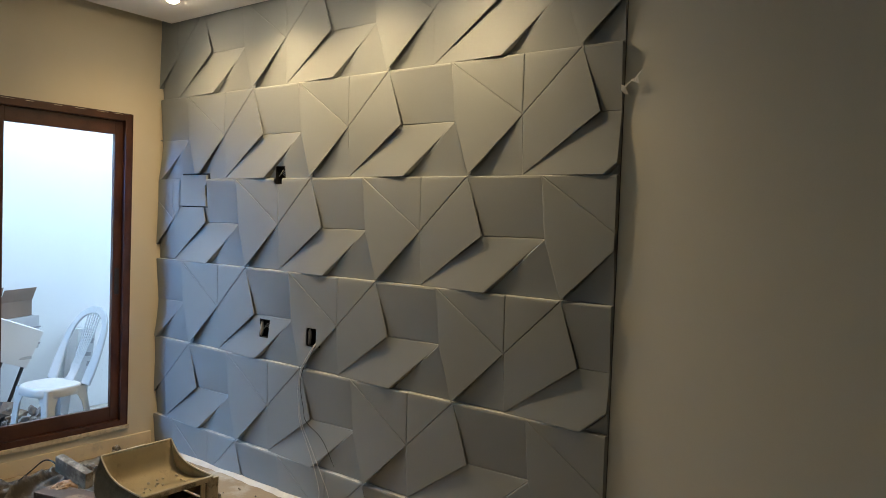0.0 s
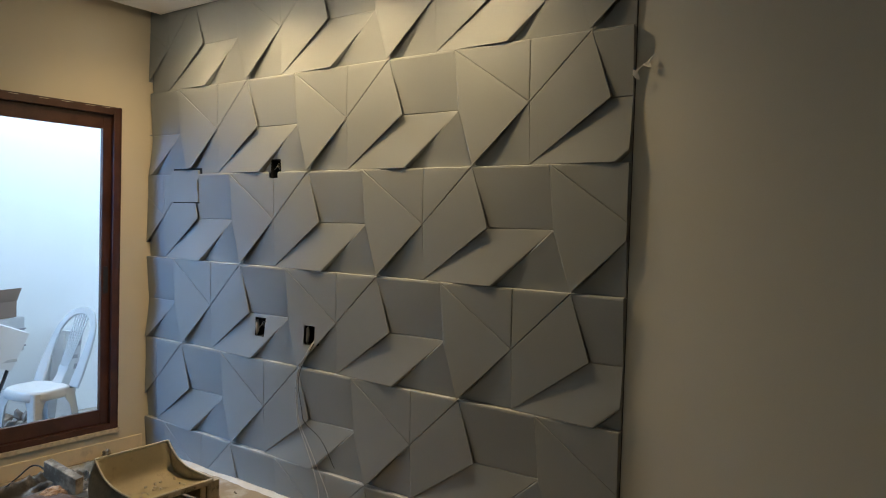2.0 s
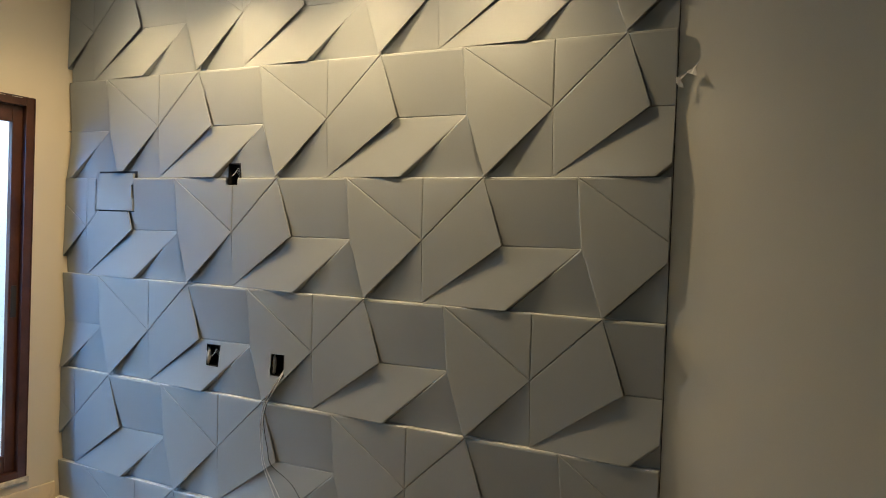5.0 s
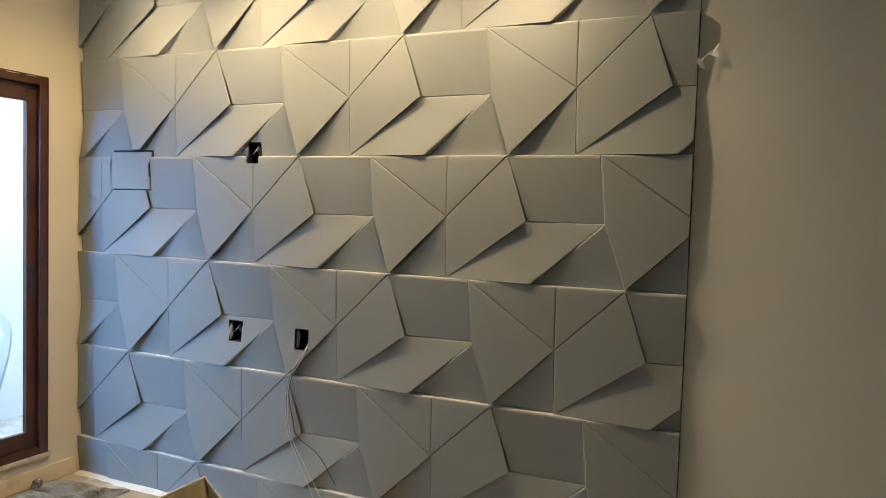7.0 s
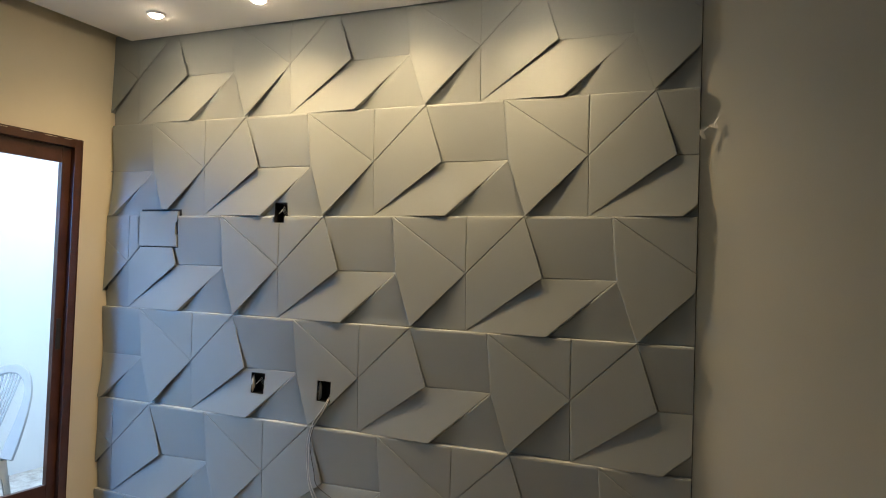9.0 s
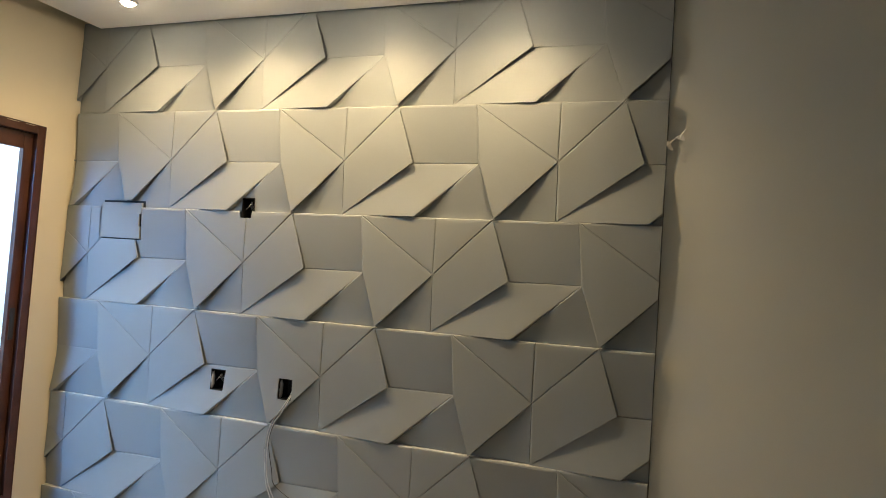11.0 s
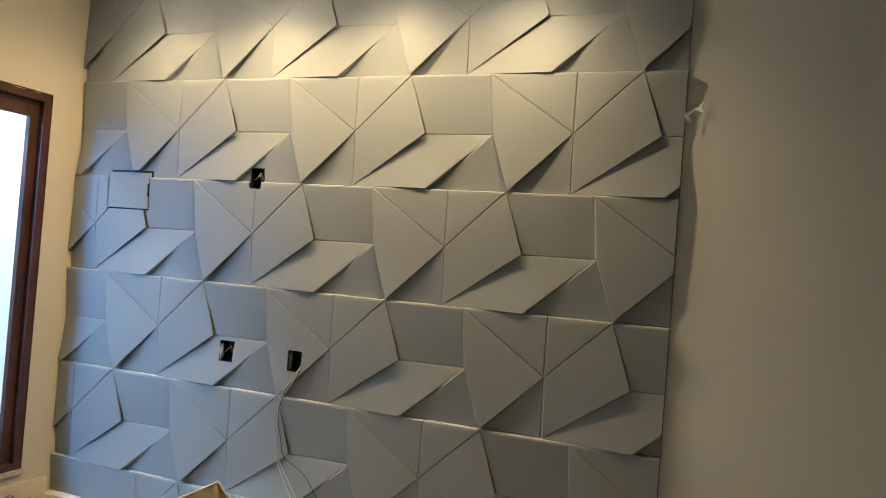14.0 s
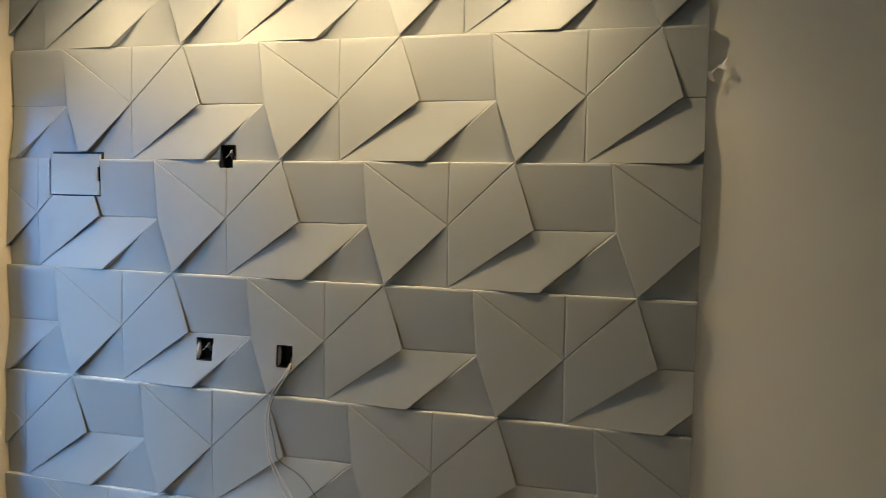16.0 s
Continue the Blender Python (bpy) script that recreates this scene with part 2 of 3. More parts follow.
bm = bmesh.new()
box(bm, (-0.16, 0.0, 0.0), (ROOM_X + 0.15, 0.16, 3.0))
for hx0, hx1, hz0, hz1 in HOLES.values():
    cut_hole(bm, hx0 - 0.004, hx1 + 0.004, hz0 - 0.004, hz1 + 0.004)
tagged(finish(bm, "wall_north", M_PLAIN), "smooth grey-beige painted wall beside the panelling", "wall", kind="structure")

bm = bmesh.new()
for lo, hi in (((-0.16, ROOM_Y, 0), (0, WIN_Y0, 3.0)), ((-0.16, WIN_Y1, 0), (0, 0, 3.0)), ((-0.16, WIN_Y0, 0), (0, WIN_Y1, WIN_Z0 - 0.026)), ((-0.16, WIN_Y0, WIN_Z1), (0, WIN_Y1, 3.0))):
    box(bm, lo, hi)
tagged(finish(bm, "wall_west", M_CREAM), "cream painted wall around the sliding window", "wall", kind="structure")
tagged(a_box("wall_east", (ROOM_X, ROOM_Y, 0), (ROOM_X + 0.15, 0, 3.0), M_UNSEEN, bevel=0), "unseen closing wall, dark grey to cut bounce light", "wall", kind="structure")
# the doorway is unseen, added as an opening for the fill lamp
bm = bmesh.new()
for lo, hi in (((-0.16, ROOM_Y - 0.15, 0), (1.3, ROOM_Y, 3.0)), ((3.1, ROOM_Y - 0.15, 0), (ROOM_X + 0.15, ROOM_Y, 3.0)), ((1.3, ROOM_Y - 0.15, 2.2), (3.1, ROOM_Y, 3.0))):
    box(bm, lo, hi)
tagged(finish(bm, "wall_south", M_UNSEEN), "unseen dark grey closing wall with an added doorway", "wall", kind="structure")
tagged(a_box("ceiling", (0.15, ROOM_Y, CEIL), (ROOM_X, -0.056, CEIL + 0.03), M_CEIL, bevel=0.002), "white suspended plasterboard ceiling with a shadow gap", "ceiling", kind="structure")
tagged(a_box("ceiling_slab", (-0.16, ROOM_Y - 0.15, 3.0), (ROOM_X + 0.15, 0.2, 3.1), M_CEIL, bevel=0), "white concrete slab above the suspended ceiling", "ceiling", kind="structure")
tagged(a_box("baseboard", (0.0, ROOM_Y, 0.0), (0.013, -0.052, 0.092), M_BASE, bevel=0.006), "low cream baseboard with plaster smears", "baseboard", kind="structure")

# yard outside the window
BX = -1.60
tagged(a_box("yard_floor", (BX - 0.15, -3.75, -0.19), (-0.16, 1.4, -0.13), M_BALCONY, bevel=0), "dirty yard floor strewn with rubble", "floor", kind="structure")
tagged(a_box("yard_wall", (BX - 0.15, -3.75, -0.13), (BX, 1.4, 3.0), M_WHITE, bevel=0), "bright white rendered yard wall", "wall", kind="structure")
tagged(a_box("yard_far_wall", (BX, 1.25, -0.13), (-0.16, 1.4, 3.0), M_WHITE, bevel=0), "bright white rendered end wall", "wall", kind="structure")
tagged(a_box("yard_inner_wall", (-0.26, 0.0, -0.13), (-0.16, 1.25, 3.0), M_WHITE, bevel=0), "white rendered outer wall of the house", "wall", kind="structure")
tagged(a_box("yard_end_wall", (BX, -3.75, -0.13), (-0.16, -3.62, 0.45), M_WHITE, bevel=0), "white rendered yard parapet", "wall", kind="structure")
# unseen eave, added to keep yard daylight off the panelling's corner
tagged(a_box("shading_eave", (-0.78, -3.75, 2.75), (-0.16, 1.4, 2.87), M_WHITE, bevel=0), "added unseen white eave shading the window", "eave", kind="structure")
tagged(a_box("ground", (-60, -60, -0.4), (60, 60, -0.2), M_BALCONY, bevel=0), "bare dusty ground outside", "ground", kind="structure")


# ---------- window ----------
def window():
    w = empty("window_1", (0, 0, 0))
    tagged(w, "dark brown sliding window with two panes, closed", "window", kind="structure")
    fx0, fx1 = -0.10, 0.012
    f = 0.042
    bm = bmesh.new()
    box(bm, (fx0, WIN_Y1 - f, WIN_Z0), (fx1, WIN_Y1, WIN_Z1), 0.003)
    part("right_jamb", bm, M_WOOD, w)
    bm = bmesh.new()
    box(bm, (fx0, WIN_Y0, WIN_Z0), (fx1, WIN_Y0 + f, WIN_Z1), 0.003)
    part("left_jamb", bm, M_WOOD, w)
    bm = bmesh.new()
    box(bm, (fx0, WIN_Y0 + f, WIN_Z1 - f), (fx1, WIN_Y1 - f, WIN_Z1), 0.003)
    part("head", bm, M_WOOD, w)
    bm = bmesh.new()
    box(bm, (fx0, WIN_Y0 + f, WIN_Z0), (fx1, WIN_Y1 - f, WIN_Z0 + 0.035), 0.003)
    for rail in (-0.036, -0.072):
        box(bm, (rail - 0.004, WIN_Y0 + f, WIN_Z0 + 0.034), (rail + 0.004, WIN_Y1 - f, WIN_Z0 + 0.046), 0.001)
    part("track", bm, M_WOOD, w)

    def sash(y0, y1, x, name):
        st, top, bot = 0.052, 0.085, 0.085
        z0, z1 = WIN_Z0 + 0.036, WIN_Z1 - f
        s = empty(name)
        s.parent = w
        for nm, lo, hi in (("stile", (x - 0.014, y0, z0), (x + 0.014, y0 + st + 0.008, z1)), ("stile", (x - 0.014, y1 - st, z0), (x + 0.014, y1, z1)),
                           ("top_rail", (x - 0.013, y0 + st + 0.008, z1 - top), (x + 0.013, y1 - st, z1)), ("bottom_rail", (x - 0.013, y0 + st + 0.008, z0), (x + 0.013, y1 - st, z0 + bot))):
            b = bmesh.new()
            box(b, lo, hi, 0.003)
            part(nm, b, M_WOOD, s)
        b = bmesh.new()
        box(b, (x - 0.002, y0 + st - 0.002, z0 + bot - 0.01), (x + 0.002, y1 - st + 0.01, z1 - top + 0.01))
        g = part("pane", b, M_GLASS, s, "clear glass pane")
        g.visible_shadow = False
        return s
    sr = sash(-0.990, WIN_Y1 - f, -0.030, "sash")
    sash(WIN_Y0 + f, -0.935, -0.066, "sash")
    b = bmesh.new()
    box(b, (-0.0165, WIN_Y1 - f - 0.040, 0.98), (-0.012, WIN_Y1 - f - 0.012, 1.14), 0.002)
    part("latch", b, M_STEEL, sr, "slim dark pull latch")
    # thin casing bead that stands proud of the plaster
    for nm, lo, hi in (("casing", (0.0, WIN_Y1, WIN_Z0), (0.014, WIN_Y1 + 0.006, WIN_Z1 + 0.003)), ("casing", (0.0, WIN_Y0 - 0.006, WIN_Z1), (0.014, WIN_Y1, WIN_Z1 + 0.003))):
        b = bmesh.new()
        box(b, lo, hi, 0.003)
        part(nm, b, M_WOOD, w)
    b = bmesh.new()
    r = random.Random(77)
    for k in range(7):
        y = WIN_Y1 - 0.05 - 0.13 * k - 0.05 * r.random()
        m = Matrix.Translation((0.0138, y, WIN_Z1 - 0.003 - 0.003 * r.random())) @ Matrix.Diagonal((0.0009, 0.022 + 0.030 * r.random(), 0.0011 + 0.0009 * r.random(), 1))
        g = bmesh.ops.create_icosphere(b, subdivisions=2, radius=1.0, matrix=m)
        for v in g["verts"]:
            v.co.z += 0.0015 * noise.noise(v.co * 120)
    part("plaster_smear", b, M_CRUST, w, "pale plaster flecks along the top edge")


window()
tagged(a_box("window_sill", (-0.17, WIN_Y0 - 0.02, WIN_Z0 - 0.026), (0.020, WIN_Y1 + 0.015, WIN_Z0), M_SILL, bevel=0.004), "pale speckled stone sill with plaster splashes", "window sill", kind="structure")


# ---------- panelling ----------
PH = 0.5
RELIEF = 1.15
# relief of one panel: corner places as (across, up, height in mm)
FACES = {
    "T1": [(0, .5, 30), (0, 1, 33), (.262, 1, 35)],
    "kite1": [(0, .5, 30), (.262, 1, 34), (.348, .485, 34), (.006, 0, 25)],
    "sq": [(.262, 1, 35), (.630, 1, 35), (.656, .485, 15), (.348, .485, 19)],
    "para": [(.006, 0, 24), (.348, .485, 18), (.656, .485, 18), (.378, 0, 41)],
    "tri2": [(.378, 0, 13), (.656, .485, 33), (.742, 0, 13)],
    "kite2": [(.630, 1, 36), (1, .5, 30), (.742, 0, 42), (.656, .485, 35)],
    "T2": [(.630, 1, 34), (1, 1, 33), (1, .5, 30)],
    "T3": [(1, .5, 29), (1, 0, 13), (.742, 0, 10)],
}


# edges by their treatment: cut square, or rounded to a width in metres; the rest get a narrow groove
SHARP = {("kite1", 1), ("kite1", 2), ("kite2", 1), ("T3", 0), ("para", 0), ("para", 3)}
ROUND = {("T1", 1): 0.0105, ("sq", 0): 0.0105, ("T2", 0): 0.0090, ("T1", 0): 0.0070, ("T2", 1): 0.0050, ("T3", 1): 0.0050, ("kite1", 3): 0.0070,
         ("kite2", 3): 0.0070, ("kite2", 2): 0.0055, ("para", 1): 0.0060, ("para", 2): 0.0055, ("tri2", 0): 0.0060, ("kite1", 0): 0.0055, ("T2", 2): 0.0050}


def inset(poly, depth):
    """Moves the sides of a convex polygon (points in metres) inwards by depth, one number or one for each side."""
    n = len(poly)
    area = sum(poly[i][0] * poly[(i + 1) % n][1] - poly[(i + 1) % n][0] * poly[i][1] for i in range(n))
    sgn = 1 if area > 0 else -1
    lines = []
    for i in range(n):
        d = depth[i] if isinstance(depth, (list, tuple)) else depth
        a, b = Vector(poly[i]), Vector(poly[(i + 1) % n])
        t = (b - a).normalized()
        nrm = Vector((-t.y, t.x)) * sgn
        lines.append((a + nrm * d, t))
    out = []
    for i in range(n):
        (p, r), (q, s) = lines[i - 1], lines[i]
        den = r.x * s.y - r.y * s.x
        w = q - p
        k = (w.x * s.y - w.y * s.x) / den
        out.append(p + r * k)
    return out


def waviness(x, z):
    """Unevenness of the hand-finished plaster, in metres."""
    return 0.0013 * noise.noise(Vector((x * 3.1, z * 3.1, 1.7))) + 0.0006 * noise.noise(Vector((x * 11.0, z * 11.0, 6.2)))


def panel_mesh(x0, z0, width_x, x_lo, x_hi, z_lo, holes, groove=1.0):
    """One cast panel with its corner at (x0, z0), trimmed to the given field, with rectangular holes."""
    bm = bmesh.new()
    n = 8
    for face, pts in FACES.items():
        flat = [(u * width_x, v * (PH - 0.0008)) for u, v, h in pts]
        hs = [(26 + (h - 26) * RELIEF) / 1000 for u, v, h in pts]
        k = len(pts)
        width = [0.0010 if (face, i) in SHARP else ROUND.get((face, i), 0.0028) for i in range(k)]
        outlines = [inset(flat, [w * q for w in width]) for q in (1.0, 0.34, 0.0)]
        sink = (0.0, 0.0013 * groove, 0.0044 * groove)

        def at(c, s, t):
            if k == 3:      # a triangle is a quadrilateral with its last side shrunk to a point
                return (c[0] * (1 - s) + c[1] * s) * (1 - t) + c[2] * t
            return (c[0] * (1 - s) + c[1] * s) * (1 - t) + (c[3] * (1 - s) + c[2] * s) * t

        levels = [Vector((h, 0)) for h in hs]
        if k == 4:
            loop = [(i, 0) for i in range(n)] + [(n, j) for j in range(n)] + [(i, n) for i in range(n, 0, -1)] + [(0, j) for j in range(n, 0, -1)]
        else:
            loop = [(i, 0) for i in range(n)] + [(n, j) for j in range(n)] + [(0, n)] + [(0, j) for j in range(n - 1, 0, -1)]

        def place(outline, i, j, down):
            p = at(outline, i / n, j / n)
            x, z = x0 + p.x, z0 + p.y
            return (x, -at(levels, i / n, j / n).x + down - waviness(x, z), z)
        grid = {}
        for j in range(n + 1):
            for i in range(n + 1):
                grid[i, j] = grid[0, n] if k == 3 and j == n and i else bm.verts.new(place(outlines[0], i, j, 0.0))
        for i in range(n):
            for j in range(n):
                ring = [grid[i, j], grid[i, j + 1], grid[i + 1, j + 1], grid[i + 1, j]]
                ring = [v for q, v in enumerate(ring) if v not in ring[:q]]
                bm.faces.new(ring)
        rings = [[grid[q] for q in loop]]
        for outline, down in zip(outlines[1:], sink[1:]):
            rings.append([bm.verts.new(place(outline, i, j, down)) for i, j in loop])
        foot = inset(flat, [0.046 if face[:4] == "kite" and (face, i) in SHARP else 0.0 for i in range(k)])     # overhanging flaps
        rings.append([bm.verts.new((x0 + at(foot, i / n, j / n).x, 0.0, z0 + at(foot, i / n, j / n).y)) for i, j in loop])
        for upper, lower in zip(rings, rings[1:]):
            for i in range(len(loop)):
                j = (i + 1) % len(loop)
                bm.faces.new((upper[i], upper[j], lower[j], lower[i]))
    bmesh.ops.remove_doubles(bm, verts=[v for v in bm.verts if v.co.y > -1e-6], dist=0.0004)
    cuts = []
    if x0 < x_lo:
        cuts.append(((x_lo, 0, 0), (-1, 0, 0)))
    if x0 + width_x > x_hi:
        cuts.append(((x_hi, 0, 0), (1, 0, 0)))
    if z0 < z_lo:
        cuts.append(((0, 0, z_lo), (0, 0, -1)))
    for co, no in cuts:
        r = bmesh.ops.bisect_plane(bm, geom=bm.verts[:] + bm.edges[:] + bm.faces[:], plane_co=co, plane_no=no, dist=1e-5, clear_outer=True)
        for e in [g for g in r["geom_cut"] if isinstance(g, bmesh.types.BMEdge)]:
            a, b = e.verts
            if max(abs(a.co.y), abs(b.co.y)) < 0.002 or abs((a.co - b.co).normalized().y) > 0.99:
                continue
            c, d = bm.verts.new((b.co.x, 0, b.co.z)), bm.verts.new((a.co.x, 0, a.co.z))
            bm.faces.new((a, b, c, d))
    for hole in holes:
        cut_hole(bm, *hole)
    bm.normal_update()
    for f in bm.faces:
        f.smooth = True
        if f.normal.y > 0.05:
            f.normal_flip()
        # paler top edges: settled plaster dust, with their lit look painted in
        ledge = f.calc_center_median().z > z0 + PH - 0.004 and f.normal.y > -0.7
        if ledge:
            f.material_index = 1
    bm.normal_update()
    for e in bm.edges:
        e.smooth = len(e.link_faces) == 2 and e.calc_face_angle(3.0) < radians(12)
    return bm


panelling = empty("wall_panelling", (0, 0, 0))
tagged(panelling, "grey faceted gypsum relief panels covering the wall", "wall panelling", kind="structure")
bm = bmesh.new()
box(bm, (0.001, -0.006, 0.002), (PANEL_END - 0.004, -0.001, 2.70))
for hole in (*HOLES.values(), HATCH):
    cut_hole(bm, *hole)
part("adhesive_bed", bm, M_PANEL, panelling)
# dark strip that paints the shade in the gap at the panel end
bm = bmesh.new()
box(bm, (PANEL_END - 0.003, -0.0025, 0.002), (PANEL_END + 0.0018, -0.0005, 2.66))
part("edge_shade_strip", bm, M_STEEL, panelling, "dark strip for the shaded open joint along the panel edge")
# each course: its foot, where its first joint stands, and the width of its panels
COURSES = [(2.2, 0.189, 1.0), (1.7, 0.674, 1.0), (1.2, 0.172, 0.990), (0.7, 0.643, 0.992), (0.2, 0.116, 1.0), (-0.3, 0.585, 1.0)]
for z0, first, wide in COURSES:
    for k in range(-1, 4):
        x0 = first + k * wide
        if x0 + wide < 0.01 or x0 > PANEL_END - 0.01:
            continue
        mine = [h for h in (*HOLES.values(), HATCH) if h[1] > x0 and h[0] < x0 + wide and h[3] > z0 and h[2] < z0 + PH]
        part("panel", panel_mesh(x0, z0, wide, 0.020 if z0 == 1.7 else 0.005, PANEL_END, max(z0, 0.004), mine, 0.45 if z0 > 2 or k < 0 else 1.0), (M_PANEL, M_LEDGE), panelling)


# ---------- wall fittings ----------
def downlight(x, y):
    d = empty("downlight", (x, y, CEIL))
    tagged(d, "small round recessed ceiling downlight, switched on", "ceiling light", "downlights along the panelling")
    bm = bmesh.new()
    prof = [(0.030, -0.004), (0.034, -0.010), (0.044, -0.008), (0.047, 0.0)]
    n = 28
    rings = [[bm.verts.new((r * math.cos(2 * math.pi * k / n), r * math.sin(2 * math.pi * k / n), z)) for k in range(n)] for r, z in prof]
    for a, b in zip(rings, rings[1:]):
        for k in range(n):
            bm.faces.new((a[k], a[(k + 1) % n], b[(k + 1) % n], b[k]))
    part("ring", bm, M_RING, d, smooth=True)
    bm = bmesh.new()
    bmesh.ops.create_uvsphere(bm, u_segments=24, v_segments=12, radius=0.031, matrix=Matrix.Translation((0, 0, -0.004)) @ Matrix.Diagonal((1, 1, 0.6, 1)))
    part("lens", bm, M_GLOW, d, "glowing warm white lens", smooth=True)


for lx, ly in LAMPS:
    downlight(lx, ly)


def electrical_box(x0, x1, z0, z1, front):
    """An open flush box that lines a hole; front is how far its rim stands out of the wall."""
    e = empty("electrical_box", ((x0 + x1) / 2, 0, z0))
    tagged(e, "open black flush electrical box with loose wires", "electrical box", "open electrical boxes in the panelling")
    hx, hz = (x1 - x0) / 2, z1 - z0
    bm = bmesh.new()
    t = 0.0025
    for lo, hi in (((-hx - t, -front, -t), (-hx, 0.05, hz + t)), ((hx, -front, -t), (hx + t, 0.05, hz + t)), ((-hx, -front, -t), (hx, 0.05, 0)), ((-hx, -front, hz), (hx, 0.05, hz + t)), ((-hx, 0.047, 0), (hx, 0.05, hz))):
        box(bm, lo, hi)
    shell = part("body", bm, M_BLACK, e)
    return e, shell, hx, hz


for key, front in (("A", 0.018), ("B", 0.020), ("C", 0.026)):
    hx0, hx1, hz0, hz1 = HOLES[key]
    e, shell, hx, hz = electrical_box(hx0, hx1, hz0, hz1, front)
    if key != "A":
        bm = bmesh.new()
        bmesh.ops.create_icosphere(bm, subdivisions=3, radius=1.0)
        for v in bm.verts:
            k = 1 + 0.35 * noise.noise(v.co * 2.1 + Vector((hx0 * 9, 0, 3))) + 0.2 * noise.noise(v.co * 6.0)
            v.co = Vector((-hx + v.co.x * 0.011 * k, -front * 0.45 + v.co.y * 0.012 * k, hz * 0.45 + v.co.z * hz * 0.42 * k))
            v.co.x = max(v.co.x, -hx - 0.002)
        part("plaster_smear", bm, M_CARDG, shell, "torn grey plaster along one side", smooth=True)
    if key == "C":
        continue
    bm = bmesh.new()
    for q in range(3):
        r = random.Random(q + hash(key == "A"))
        tube(bm, smooth_line([(-0.01 + 0.008 * q, 0.045, 0.03), (0.004 * q, 0.01, 0.05 + 0.006 * q), (0.006 + 0.005 * q, -front * 0.5, 0.062 + 0.008 * q), (0.012 * q - 0.012, -front * 0.8, 0.045 + 0.014 * q)], 5), 0.0016, 6)
    part("wires", bm, M_WIRE, e, "short bare grey wire ends")

# access hatch
hatch = empty("hatch", (0, 0, 0))
tagged(hatch, "square flush cover cut into the grey panelling", "access hatch")
hx0, hx1, hz0, hz1 = HATCH
bm = bmesh.new()
box(bm, (hx0 + 0.006, -0.033, hz0 + 0.006), (hx1 - 0.018, -0.020, hz1 - 0.012), 0.0015)
box(bm, (hx0 + 0.040, -0.0335, hz0 + 0.020), (hx1 - 0.030, -0.032, hz0 + 0.0225))
for za, zb in ((hz0 + 0.006, hz0 + 0.070), (hz0 + 0.135, hz1 - 0.012)):
    box(bm, (hx1 - 0.018, -0.033, za), (hx1 - 0.006, -0.020, zb))
part("cover", bm, M_PANEL, hatch)
bm = bmesh.new()
box(bm, (hx0, -0.012, hz0), (hx1, -0.002, hz1))
part("recess", bm, M_BLACK, hatch)

# loose wires hanging from the lowest box
wires = empty("hanging_wires", (1.47, -0.03, 0.0))
tagged(wires, "thin loose wires hanging down the panelling", "wire")


def wire(points, r, mat):
    b = bmesh.new()
    tube(b, [Vector(p) - Vector((1.47, -0.03, 0)) for p in smooth_line(points, 8)], r, 6)
    part("wire", b, mat, wires, smooth=True)


wire([(1.47, 0.01, 0.86), (1.482, -0.035, 0.835), (1.46, -0.050, 0.79), (1.405, -0.052, 0.70), (1.385, -0.050, 0.60), (1.395, -0.052, 0.50), (1.415, -0.056, 0.42), (1.47, -0.050, 0.31), (1.545, -0.060, 0.19), (1.58, -0.062, 0.08), (1.575, -0.10, 0.012)], 0.0023, M_WIRE)
wire([(1.475, 0.01, 0.855), (1.488, -0.038, 0.832), (1.470, -0.055, 0.78), (1.415, -0.056, 0.69), (1.400, -0.054, 0.58), (1.420, -0.056, 0.44), (1.50, -0.054, 0.31), (1.62, -0.060, 0.14), (1.66, -0.062, 0.06)], 0.0021, M_WIRE)
wire([(1.48, 0.01, 0.857), (1.490, -0.036, 0.830), (1.474, -0.050, 0.79), (1.425, -0.052, 0.71), (1.405, -0.052, 0.62), (1.43, -0.050, 0.50), (1.45, -0.045, 0.43), (1.56, -0.036, 0.36), (1.66, -0.04, 0.24)], 0.0016, M_WIREB)

# torn strip of tape that curls away from the end of the panelling
bm = bmesh.new()
for shred in (((3.100, -0.030, 2.036), (3.112, -0.029, 2.030), (3.122, -0.025, 2.010), (3.127, -0.024, 1.996), (3.110, -0.029, 2.002), (3.100, -0.031, 2.016)),
              ((3.168, -0.008, 2.088), (3.164, -0.014, 2.076), (3.158, -0.021, 2.064), (3.166, -0.024, 2.046), (3.168, -0.026, 2.034), (3.150, -0.023, 2.042), (3.132, -0.022, 2.048), (3.134, -0.020, 2.054), (3.150, -0.017, 2.062), (3.158, -0.013, 2.074)),
              ((3.112, -0.029, 2.030), (3.120, -0.024, 2.040), (3.132, -0.022, 2.050), (3.134, -0.021, 2.047), (3.124, -0.025, 2.036), (3.116, -0.029, 2.024))):
    bm.faces.new([bm.verts.new(p) for p in shred])
bmesh.ops.triangulate(bm, faces=bm.faces[:])
bmesh.ops.recalc_face_normals(bm, faces=bm.faces[:])
bmesh.ops.solidify(bm, geom=bm.faces[:], thickness=0.0006)
tagged(finish(bm, "tape_scrap", M_TAPE), "torn curl of white tape stuck to the panel edge", "tape")


